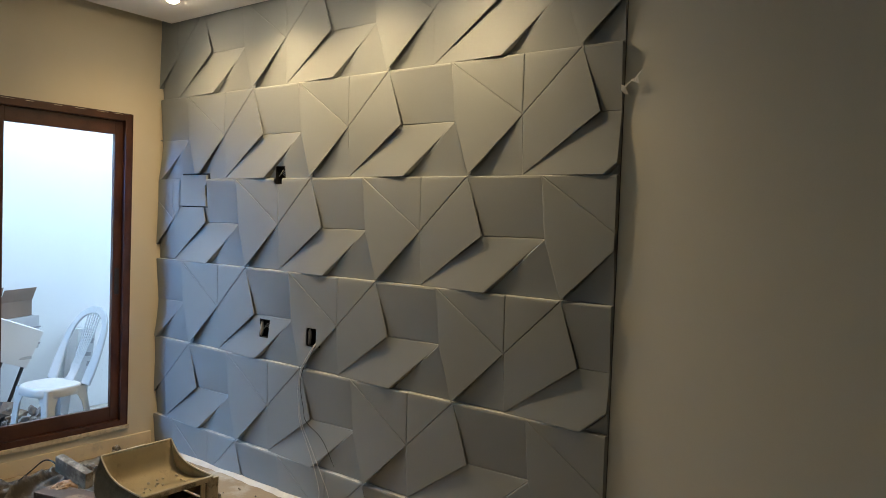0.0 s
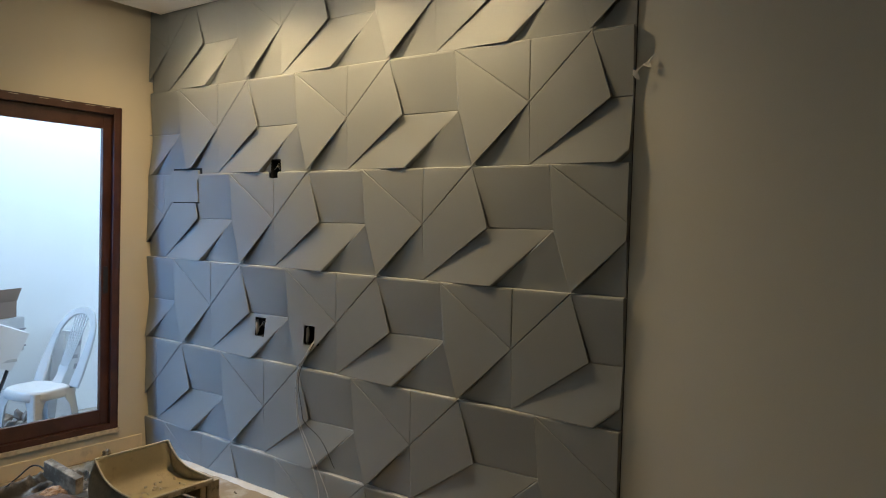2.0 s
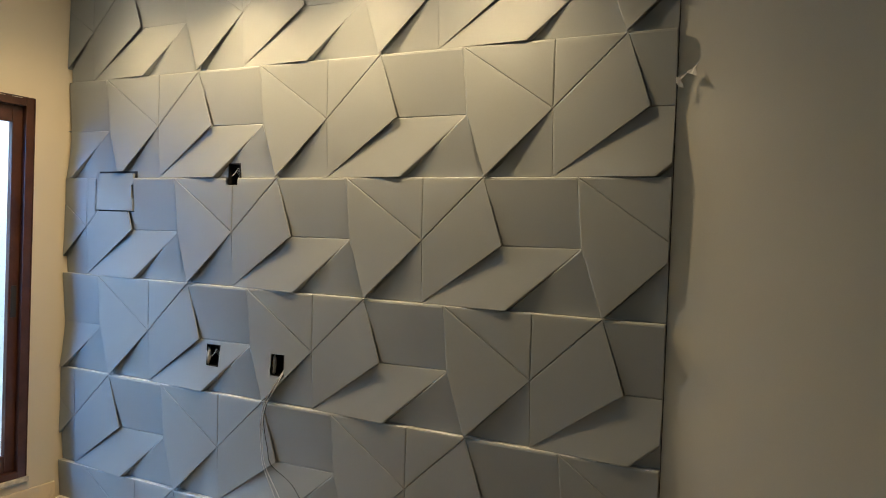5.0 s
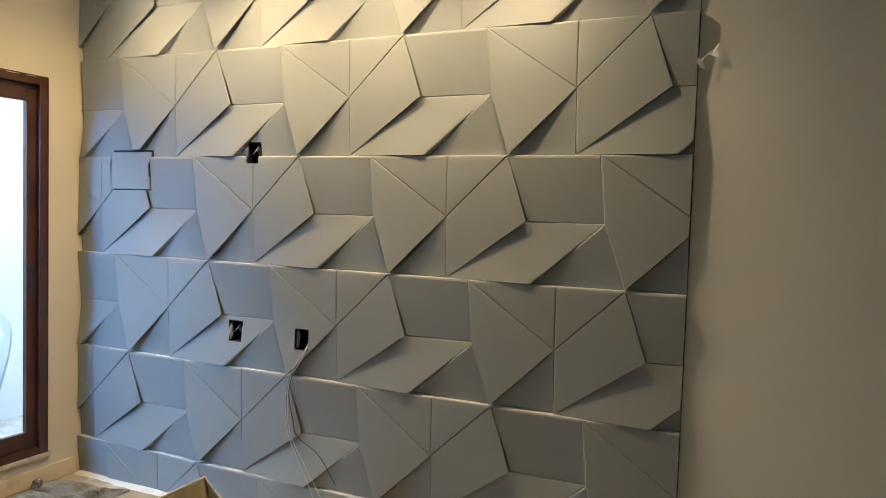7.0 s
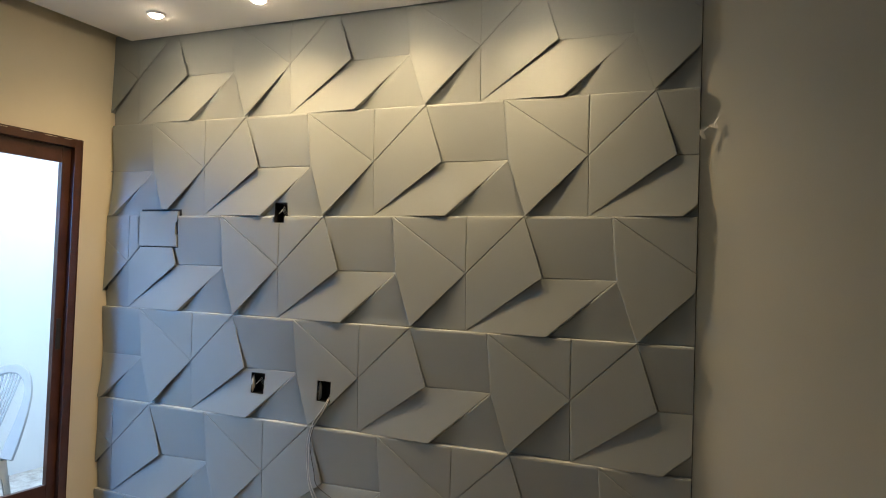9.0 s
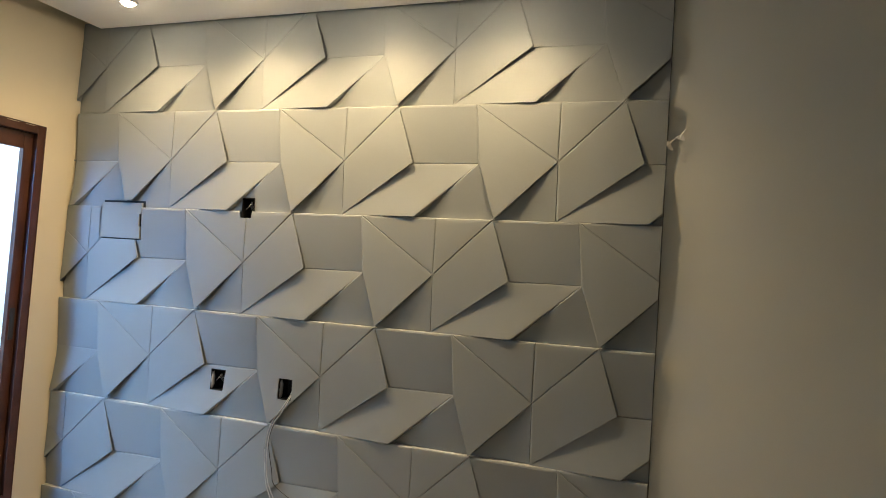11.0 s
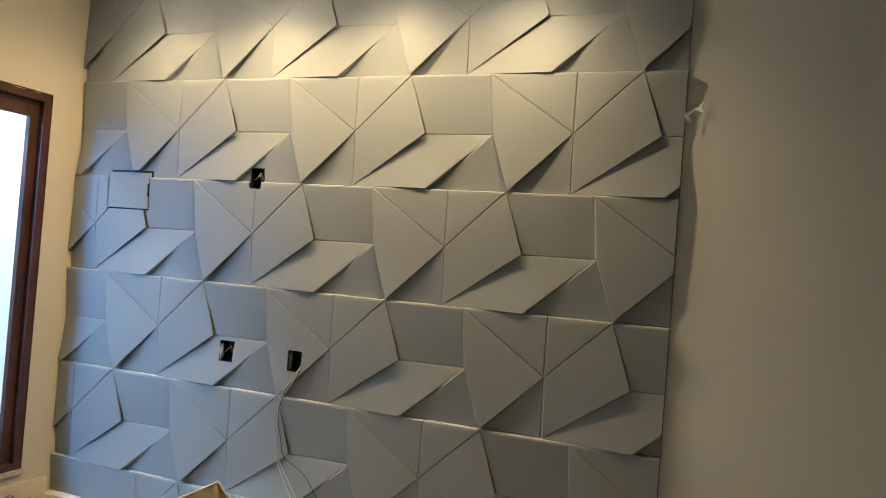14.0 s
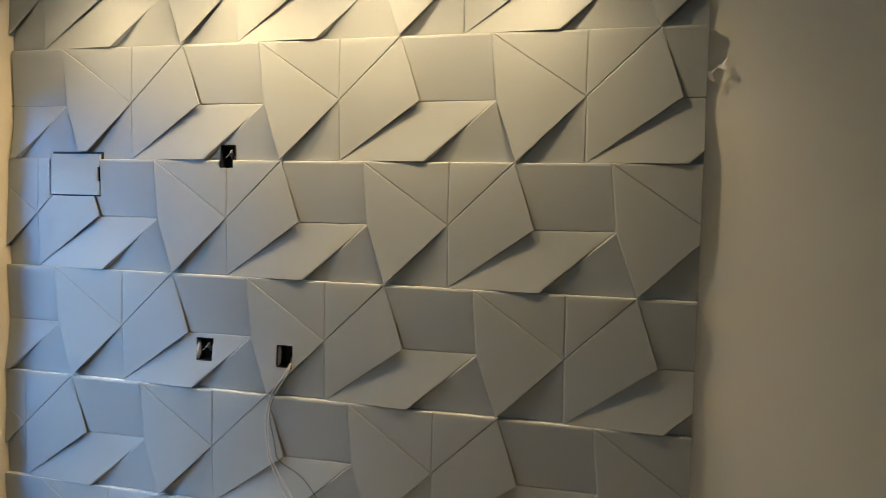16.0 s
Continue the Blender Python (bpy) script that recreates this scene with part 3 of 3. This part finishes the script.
# ---------- yard things ----------
def strip(bm, line, half, thick, across):
    """A flat band along line: half its width at each point, in the direction across x line."""
    prev = None
    for i, p in enumerate(line):
        d = (line[min(i + 1, len(line) - 1)] - line[max(i - 1, 0)]).normalized()
        side = d.cross(across).normalized() * half[i]
        up = across * thick
        ring = [bm.verts.new(p + q) for q in (side * 0.8 + up, side, side * 0.8 - up, -side * 0.8 - up, -side, -side * 0.8 + up)]
        if prev:
            for k in range(6):
                bm.faces.new((prev[k], prev[(k + 1) % 6], ring[(k + 1) % 6], ring[k]))
        else:
            bm.faces.new(ring)
        prev = ring
    bm.faces.new(prev[::-1])
    bmesh.ops.recalc_face_normals(bm, faces=bm.faces[:])


def chair():
    """A one-piece plastic chair; front along -y of its own axes."""
    c = empty("plastic_chair", (0, 0, 0))
    tagged(c, "white moulded plastic stacking chair with arched back", "chair")
    H = 0.43
    bm = bmesh.new()
    n, rings = 40, []
    # seat: a rounded square dish with a rolled-down edge
    for r, z in ((0.0, -0.018), (0.35, -0.016), (0.65, -0.009), (0.84, -0.001), (0.92, 0.001), (0.97, -0.004), (1.005, -0.016), (1.025, -0.036), (1.03, -0.056), (1.015, -0.058), (0.98, -0.030), (0.90, -0.014), (0.6, -0.022)):
        row = []
        for k in range(n):
            a = 2 * math.pi * k / n
            ca, sa = math.cos(a), math.sin(a)
            p = 2.5 if sa < 0 else 3.6      # rounder at the front
            q = (abs(ca) ** p + abs(sa) ** p) ** (-1 / p)
            y = sa * q * 0.205 * r
            row.append(bm.verts.new((ca * q * (0.215 - 0.10 * (y + 0.2) * 0.5) * r, y, H + z)))
        rings.append(row)
    for a, b in zip(rings, rings[1:]):
        for k in range(n):
            bm.faces.new((a[k], a[(k + 1) % n], b[(k + 1) % n], b[k]))
    bmesh.ops.remove_doubles(bm, verts=bm.verts[:], dist=1e-5)
    bmesh.ops.recalc_face_normals(bm, faces=bm.faces[:])
    part("seat", bm, M_CHAIR, c, smooth=True)
    for sx, sy in ((-1, -1), (1, -1), (-1, 1), (1, 1)):
        bm = bmesh.new()
        top = Vector((sx * (0.186 if sy < 0 else 0.198), sy * (0.172 if sy < 0 else 0.188), H - 0.012))
        foot = Vector((sx * 0.238, sy * (0.225 if sy < 0 else 0.290), -0.105))
        rows = []
        for k in range(11):
            s = k / 10
            p = top.lerp(foot, s)
            # the leg flares into the seat's skirt at its top
            w = 0.074 + 0.095 * max(0, 1 - s * 4.5) ** 2 - 0.016 * s
            o = p
            rows.append([bm.verts.new(o + Vector(q)) for q in ((-sx * w, 0, 0), (-sx * w, -sy * 0.005, 0), (-sx * 0.014, -sy * 0.006, 0), (-sx * 0.006, -sy * 0.014, 0), (-sx * 0.005, -sy * w, 0), (0, -sy * w, 0), (0, -sy * 0.010, 0), (-sx * 0.010, 0, 0))])
        for a, b in zip(rows, rows[1:]):
            for k in range(8):
                bm.faces.new((a[k], a[(k + 1) % 8], b[(k + 1) % 8], b[k]))
        bm.faces.new(rows[-1])
        bmesh.ops.recalc_face_normals(bm, faces=bm.faces[:])
        part("leg", bm, M_CHAIR, c)
    lean = lambda z: 0.190 + (z - H) * 0.56
    up = Vector((0, 1, -0.56)).normalized()
    right = [(0.195, H - 0.01), (0.203, 0.55), (0.200, 0.68), (0.178, 0.78), (0.120, 0.855), (0.050, 0.886)]
    arch = [(-x, z) for x, z in right] + [(0.0, 0.890)] + right[::-1]
    line = smooth_line([(x, lean(z) - 0.25 * x * x, z) for x, z in arch], 5)
    bm = bmesh.new()
    strip(bm, line, [0.030 + 0.026 * min(1, max(0, (0.80 - p.z) / 0.3)) for p in line], 0.009, up)
    back = part("back_frame", bm, M_CHAIR, c)
    for k in range(6):
        x = (k - 2.5) * 0.026
        bm = bmesh.new()
        line = smooth_line([(x * 0.60, lean(0.520) + 0.004, 0.520), (x * 0.70, lean(0.62) + 0.012, 0.62), (x, lean(0.80) + 0.006, 0.80), (x * 1.12, lean(0.88), 0.880 - 1.5 * x * x)], 4)
        strip(bm, line, [0.0075] * len(line), 0.003, up)
        part("back_slat", bm, M_CHAIR, back)
    # lower plate of the splat, waisted, with rolled edges
    bm = bmesh.new()
    line = smooth_line([(0, lean(z) + y, z) for y, z in ((-0.012, H - 0.012), (0.002, 0.455), (0.008, 0.49), (0.005, 0.53))], 4)
    strip(bm, line, [0.062 - 0.016 * math.sin(math.pi * k / (len(line) - 1)) for k in range(len(line))], 0.006, up)
    part("splat_plate", bm, M_CHAIR, back)
    return c


ch = chair()
ch.matrix_world = Matrix.Translation((-0.47, -0.465, -0.03)) @ Matrix.Rotation(radians(12), 4, "Z") @ Matrix.Diagonal((0.82, 0.74, 0.95, 1))


def carton(at, size, turn, mat, label, tilt=(0, 0), flaps=False, prints=()):
    c = empty("cardboard_box", (0, 0, 0))
    tagged(c, label, "box")
    sx, sy, sz = size
    bm = bmesh.new()
    box(bm, (-sx / 2, -sy / 2, 0), (sx / 2, sy / 2, sz), 0.004)
    for v in bm.verts:
        v.co += Vector((noise.noise(v.co * 7), noise.noise(v.co * 7 + Vector((9, 0, 0))), noise.noise(v.co * 7 + Vector((0, 9, 0))))) * 0.006
    body = part("body", bm, mat, c)
    if flaps:
        for edge in (-1, 1):
            bm = bmesh.new()
            box(bm, (-0.0015, -sy / 2, 0), (0.0015, sy / 2, 0.10), 0.001, Matrix.Translation((edge * sx / 2, 0, sz - 0.004)) @ Matrix.Rotation(radians(edge * 22), 4, "Y"))
            part("flap", bm, mat, body)
        bm = bmesh.new()
        box(bm, (-sx / 2, -sy / 2 - 0.002, sz), (sx / 2, -sy / 2 + 0.003, sz + 0.11), 0.001, Matrix.Translation((0, -sy / 2, sz)) @ Matrix.Rotation(radians(-18), 4, "X") @ Matrix.Translation((0, sy / 2, -sz)))
        part("flap", bm, mat, body)
    for face, a0, a1, b0, b1 in prints:
        bm = bmesh.new()
        if face == "x":
            box(bm, (sx / 2, a0, b0), (sx / 2 + 0.003, a1, b1))
        else:
            box(bm, (a0, -sy / 2 - 0.003, b0), (a1, -sy / 2, b1))
        part("print", bm, M_INK, body, "faded dark print")
    c.matrix_world = pose(*at, tilt[0], tilt[1], turn)
    return c


carton((-1.22, -1.02, -0.13), (0.36, 0.48, 0.56), 6, M_CARD, "worn brown cardboard box standing on the yard floor", prints=(("x", -0.15, 0.1, 0.3, 0.33), ("x", -0.15, 0.0, 0.24, 0.26)))
carton((-1.36, -0.40, 0.462), (0.30, 0.36, 0.24), 24, M_CARDG, "pale printed carton on a folding table", prints=[("x", -0.06 + 0.02 * (i % 2), 0.19, 0.03 + 0.03 * i, 0.042 + 0.03 * i) for i in range(5)])
carton((-1.36, -0.42, 0.704), (0.27, 0.31, 0.12), 28, M_CARD, "open brown cardboard box on top of a carton", flaps=True)
carton((-1.03, -0.66, 0.498), (0.10, 0.62, 0.27), 8, M_CARDW, "flat white carton lying tilted on a folding table", tilt=(-22, 8))
carton((-1.50, 0.17, -0.13), (0.12, 0.15, 0.67), 8, M_CARDG, "pale grey carton leaning by the white wall", tilt=(-7, 0), prints=(("x", 0.03, 0.065, 0.56, 0.60), ("x", 0.0, 0.055, 0.46, 0.49), ("x", 0.03, 0.06, 0.38, 0.42)))


def folding_table():
    s = empty("folding_table", (0, 0, 0))
    tagged(s, "low folding table with slanted dark steel legs under cartons", "table")
    b = bmesh.new()
    box(b, (-1.52, -0.86, 0.440), (-1.02, -0.34, 0.460), 0.004)
    part("tabletop", b, M_CARDG, s)
    for x in (-1.46, -1.10):
        for y, foot in ((-0.345, -0.53), (-0.50, -0.685), (-0.80, -0.62)):
            b = bmesh.new()
            tube(b, [(x, y, 0.442), (x, foot - 0.02, -0.13)], 0.012, 8)
            part("leg", b, M_STEEL, s, "dark steel leg")


folding_table()


def lump(name, at, size, mat, seed, parent=None, rough=0.35, label="", cat="", sub=2):
    r = random.Random(seed)
    bm = bmesh.new()
    bmesh.ops.create_icosphere(bm, subdivisions=sub, radius=1.0)
    off = Vector((r.random() * 50, r.random() * 50, r.random() * 50))
    for v in bm.verts:
        d = v.co.normalized()
        k = 1 + rough * noise.noise(d * 1.6 + off) + rough * 0.6 * noise.noise(d * 4.3 + off) - rough * 0.5 * abs(noise.noise(d * 7.5 + off))
        v.co = Vector((d.x * size[0], d.y * size[1], d.z * size[2])) * k
        v.co.z = max(v.co.z, -size[2] * 0.55)
    base = min(v.co.z for v in bm.verts)
    m = Matrix.Translation(at) @ Matrix.Rotation(r.random() * 6.28, 4, "Z") @ Matrix.Translation((0, 0, -base))
    bmesh.ops.transform(bm, matrix=m, verts=bm.verts[:])
    ob = finish(bm, name, mat, parent)
    if label:
        tagged(ob, label, cat)
    return ob


# yard rubble: one scatter
rb = bmesh.new()
r = random.Random(5)
for k in range(620):
    x, y = -0.28 - r.random() * 1.25, -1.7 + r.random() * 1.75
    heap = 0.17 * max(0, 1 - ((x + 0.85) / 0.50) ** 2) * max(0, 1 - ((y + 0.72) / 0.65) ** 2) * r.random()
    s = 0.012 + 0.055 * r.random() ** 2
    m = Matrix.Translation((x, y, -0.13 + heap * 1.9 + s * 0.35)) @ Euler((r.random() * 6, r.random() * 6, r.random() * 6)).to_matrix().to_4x4() @ Matrix.Diagonal((s, s * (0.5 + 0.7 * r.random()), s * (0.4 + 0.5 * r.random()), 1))
    g = bmesh.ops.create_icosphere(rb, subdivisions=1, radius=1.0, matrix=m)
    for v in g["verts"]:
        v.co += Vector((r.uniform(-1, 1), r.uniform(-1, 1), r.uniform(-1, 1))) * s * 0.18
tagged(finish(rb, "rubble", M_RUBBLE), "broken rubble and plaster lumps on the yard floor", "rubble", kind="stuff")


# ---------- floor things in the room ----------
BIN_FOOT, BIN_SCALE = 0.502, 0.655


def bin_scoop():
    """A cut-down plastic bin: tall curved back, sides that sweep down to a low front with a slotted apron."""
    c = empty("plastic_bin", (0, 0, 0))
    tagged(c, "tall cut-down beige plastic bin caked with plaster", "bin")
    W, D = 0.40, 0.36          # across, front to back
    # own axes: x towards the front, y across; profile of the floor pan from the back rim to the front lip
    prof = [(-0.02, 0.255), (0.0, 0.20), (0.012, 0.15), (0.04, 0.115), (0.09, 0.098), (0.16, 0.095), (0.25, 0.105), (D, 0.135)]
    line = smooth_line([(p[0], 0, p[1]) for p in prof], 4)
    bm = bmesh.new()
    prev = None
    for p in line:
        k = (p.x + 0.02) / (D + 0.02)
        row = []
        for j in range(9):
            s = j / 8 * 2 - 1
            row.append(bm.verts.new((p.x, s * W / 2, p.z + 0.004 * noise.noise(Vector((p.x * 9, s * 3, 0))))))
        if prev:
            for j in range(8):
                bm.faces.new((prev[j], prev[j + 1], row[j + 1], row[j]))
        prev = row
    bmesh.ops.solidify(bm, geom=bm.faces[:], thickness=0.005)
    part("pan", bm, M_BIN, c, smooth=True)
    for s in (-1, 1):
        # side cheek: from the rim that sweeps down down to the ground, bulging outwards
        rim = smooth_line([(-0.02, 0, 0.255), (0.02, 0, 0.215), (0.07, 0, 0.178), (0.15, 0, 0.152), (0.25, 0, 0.142), (D, 0, 0.138)], 4)
        bm = bmesh.new()
        prev = None
        for p in rim:
            row = []
            for j in range(7):
                t = j / 6
                bulge = 0.035 * math.sin(math.pi * min(1, t * 0.9))
                row.append(bm.verts.new((p.x - 0.0 * t, s * (W / 2 + bulge), p.z * (1 - t))))
            if prev:
                for j in range(6):
                    bm.faces.new((prev[j], prev[j + 1], row[j + 1], row[j]))
            prev = row
        bmesh.ops.recalc_face_normals(bm, faces=bm.faces[:])
        bmesh.ops.solidify(bm, geom=bm.faces[:], thickness=0.004)
        part("side", bm, M_BINOUT, c, "grimy rounded side", smooth=True)
        bm = bmesh.new()
        prev = None
        for p in rim:
            pan = min(line, key=lambda q: abs(q.x - p.x)).z
            row = [bm.verts.new((p.x, s * (W / 2 - 0.002), z)) for z in (p.z, (p.z + min(pan, p.z)) / 2, min(pan, p.z) - 0.006)]
            if prev:
                for j in range(2):
                    bm.faces.new((prev[j], prev[j + 1], row[j + 1], row[j]))
            prev = row
        bmesh.ops.solidify(bm, geom=bm.faces[:], thickness=0.002)
        part("cheek_lining", bm, M_BIN, c, smooth=True)
        bm = bmesh.new()
        tube(bm, [(p.x, s * (W / 2 + 0.001), p.z + 0.002) for p in rim], 0.0048, 6)
        part("rim", bm, M_RIM, c, "pale worn rim")
    bm = bmesh.new()
    tube(bm, [(-0.02, y, 0.257) for y in (-W / 2, 0, W / 2)], 0.0048, 6)
    part("rim", bm, M_RIM, c, "pale worn rim")
    bm = bmesh.new()
    tube(bm, [(D, y, 0.138) for y in (-W / 2, 0, W / 2)], 0.0055, 6)
    part("rim", bm, M_RIM, c, "pale worn rim")
    bm = bmesh.new()
    for lo, hi in (((D - 0.006, -W / 2, 0.112), (D + 0.006, W / 2, 0.138)), ((D - 0.006, -W / 2, 0.0), (D + 0.006, W / 2, 0.02)), ((D - 0.006, -W / 2, 0.02), (D + 0.006, -W / 2 + 0.075, 0.112)), ((D - 0.006, W / 2 - 0.07, 0.02), (D + 0.006, W / 2 - 0.045, 0.112)), ((D - 0.006, W / 2 - 0.03, 0.0), (D + 0.008, W / 2 + 0.034, 0.130))):
        box(bm, lo, hi, 0.003)
    part("apron", bm, M_CRUST, c, "slotted front apron crusted with plaster")
    bm = bmesh.new()
    box(bm, (-0.03, -W / 2, 0.0), (-0.022, W / 2, 0.25), 0.003)
    part("back", bm, M_BINOUT, c)
    # tall lower body, down to the floor
    foot = -BIN_FOOT / BIN_SCALE
    bm = bmesh.new()
    for lo, hi in (((-0.03, -W / 2, foot), (D, -W / 2 + 0.008, -0.001)), ((-0.03, W / 2 - 0.008, foot), (D, W / 2, -0.001)), ((-0.03, -W / 2 + 0.008, foot), (-0.022, W / 2 - 0.008, -0.001)), ((D - 0.008, -W / 2 + 0.008, foot), (D, W / 2 - 0.008, -0.001)), ((-0.022, -W / 2 + 0.008, foot), (D - 0.008, W / 2 - 0.008, foot + 0.01))):
        box(bm, lo, hi, 0.002)
    part("lower_body", bm, M_BINOUT, c, "grimy straight lower body")
    for k in range(18):
        rr = random.Random(k + 40)
        b = bmesh.new()
        bmesh.ops.create_icosphere(b, subdivisions=1, radius=1, matrix=Matrix.Translation((0.12 + 0.2 * rr.random(), -0.15 + 0.3 * rr.random(), 0.106)) @ Matrix.Diagonal((0.006 + 0.011 * rr.random() ** 2, 0.005 + 0.010 * rr.random() ** 2, 0.005, 1)))
        for v in b.verts:
            v.co += Vector((rr.uniform(-1, 1), rr.uniform(-1, 1), rr.uniform(-1, 1))) * 0.003
        part("plaster_crumb", b, M_RIM, c)
    return c


bn = bin_scoop()
bn.matrix_world = pose(1.904, -1.234, BIN_FOOT, 0, 0, 1) @ Matrix.Diagonal((BIN_SCALE, BIN_SCALE, BIN_SCALE, 1))


def crumpled(name, cx, cy, sx, sy, height, seed, mat, label, cat, turn=0, z0=0.0):
    r = random.Random(seed)
    off = Vector((r.random() * 30, r.random() * 30, 0))
    bm = bmesh.new()
    n, m = 64, 64
    g = {}
    for i in range(n + 1):
        for j in range(m + 1):
            s, t = i / n * 2 - 1, j / m * 2 - 1
            edge = (1 - s ** 4) * (1 - t ** 4)
            p = Vector((s * 1.7, t * 1.7, 0)) + off
            fold = 1 - min(1, abs(2.2 * noise.noise(p * 0.8)))
            crease = 1 - min(1, abs(2.4 * noise.noise(p * 2.0 + Vector((7, 3, 0)))))
            ridge = 0.62 * fold ** 2 + 0.30 * crease ** 2 + 0.10 * abs(noise.noise(p * 5.0))
            z = z0 + 0.004 + height * edge * max(0.0, ridge)
            wob = 0.10 * noise.noise(Vector((s * 2, t * 2, 4)) + off)
            g[i, j] = bm.verts.new((s * sx * (1 + wob), t * sy * (1 + wob), z))
    for i in range(n):
        for j in range(m):
            bm.faces.new((g[i, j], g[i + 1, j], g[i + 1, j + 1], g[i, j + 1]))
    bmesh.ops.solidify(bm, geom=bm.faces[:], thickness=0.0015)
    bmesh.ops.transform(bm, matrix=pose(cx, cy, 0, 0, 0, turn), verts=bm.verts[:])
    return tagged(finish(bm, name, mat, smooth=True), label, cat)


crumpled("plastic_sheet", 0.34, -1.05, 0.26, 0.42, 0.13, 3, M_SHEET, "crumpled grey plastic dust sheet on the floor", "plastic sheet")
crumpled("spilled_plaster", 0.27, -0.36, 0.23, 0.22, 0.065, 31, M_HEAP, "spilled grey plaster and dirt beside the baseboard", "plaster", 10)
crumpled("plastic_scrap", 0.28, -0.59, 0.11, 0.12, 0.055, 23, M_SHEET, "torn scrap of grey plastic sheet on the floor", "plastic sheet", 30)
lump("kraft_paper", (0.525, -0.842, 0.03), (0.062, 0.046, 0.046), M_PAPER, 8, rough=0.30, sub=4, label="crumpled ball of brown kraft paper", cat="paper")
lump("plaster_lump", (0.060, -0.31, 0.0), (0.026, 0.048, 0.042), M_BRICK, 12, rough=0.5, sub=3, label="dark crumbling lump of plaster beside the baseboard", cat="rubble")
bm = bmesh.new()
box(bm, (-0.13, -0.022, 0.0), (0.13, 0.022, 0.088), 0.006)
bl = finish(bm, "block", M_BRICK)
tagged(bl, "dark plaster-smeared block lying on the sheet", "block")
bl.matrix_world = pose(0.475, -0.765, 0.080, 6, 10, 8)
bm = bmesh.new()
box(bm, (0, 0, 0.003), (0.50, 0.13, 0.075), 0.003)
bd = finish(bm, "board", M_BOARD)
tagged(bd, "reddish-brown scrap board lying on the floor", "board")
bd.matrix_world = pose(0.50, -0.975, 0, 0, 0, 16.7)
bm = bmesh.new()
tube(bm, smooth_line([(0.20, -1.08, 0.012), (0.207, -0.95, 0.035), (0.212, -0.87, 0.080), (0.222, -0.81, 0.125), (0.27, -0.79, 0.135), (0.33, -0.78, 0.120)], 6), 0.004, 8)
tagged(finish(bm, "trim_strip", M_BLACK, smooth=True), "bent black plastic trim strip on the dust sheet", "trim")

# ridge of plaster dust along the foot of the panelling
bm = bmesh.new()
prev = None
for k in range(140):
    x = 0.02 + k * (PANEL_END - 0.04) / 139
    w = 0.022 + 0.025 * noise.noise(Vector((x * 3.1, 2, 0))) + 0.015 * noise.noise(Vector((x * 13, 5, 0)))
    hgt = 0.010 + 0.007 * noise.noise(Vector((x * 5, 8, 0))) + 0.02 * min(1, max(0, x - 1.0))
    row = [bm.verts.new((x, -0.004, 0.001)), bm.verts.new((x, -0.034, hgt)), bm.verts.new((x, -0.040 - w * 0.4, hgt * 0.7)), bm.verts.new((x, -0.050 - w, 0.001))]
    if prev:
        for j in range(3):
            bm.faces.new((prev[j], prev[j + 1], row[j + 1], row[j]))
    prev = row
bmesh.ops.recalc_face_normals(bm, faces=bm.faces[:])
tagged(finish(bm, "plaster_dust", M_DUST, smooth=True), "low ridge of white plaster dust along the wall", "dust", kind="stuff")

bm = bmesh.new()
r = random.Random(11)
for k in range(150):
    x, y = (r.gauss(1.20, 0.10), r.gauss(-0.37, 0.045)) if k < 115 else (0.95 + r.random() * 1.1, -0.12 - r.random() * 0.5)
    s = 0.003 + 0.013 * r.random() ** 3
    g = bmesh.ops.create_icosphere(bm, subdivisions=1, radius=s, matrix=Matrix.Translation((x, y, s * 0.6)))
    for v in g["verts"]:
        v.co += Vector((r.uniform(-1, 1), r.uniform(-1, 1), r.uniform(-1, 1))) * s * 0.3
tagged(finish(bm, "floor_crumbs", M_BRICK), "scattered dark crumbs of dirt on the floor", "debris", kind="stuff")
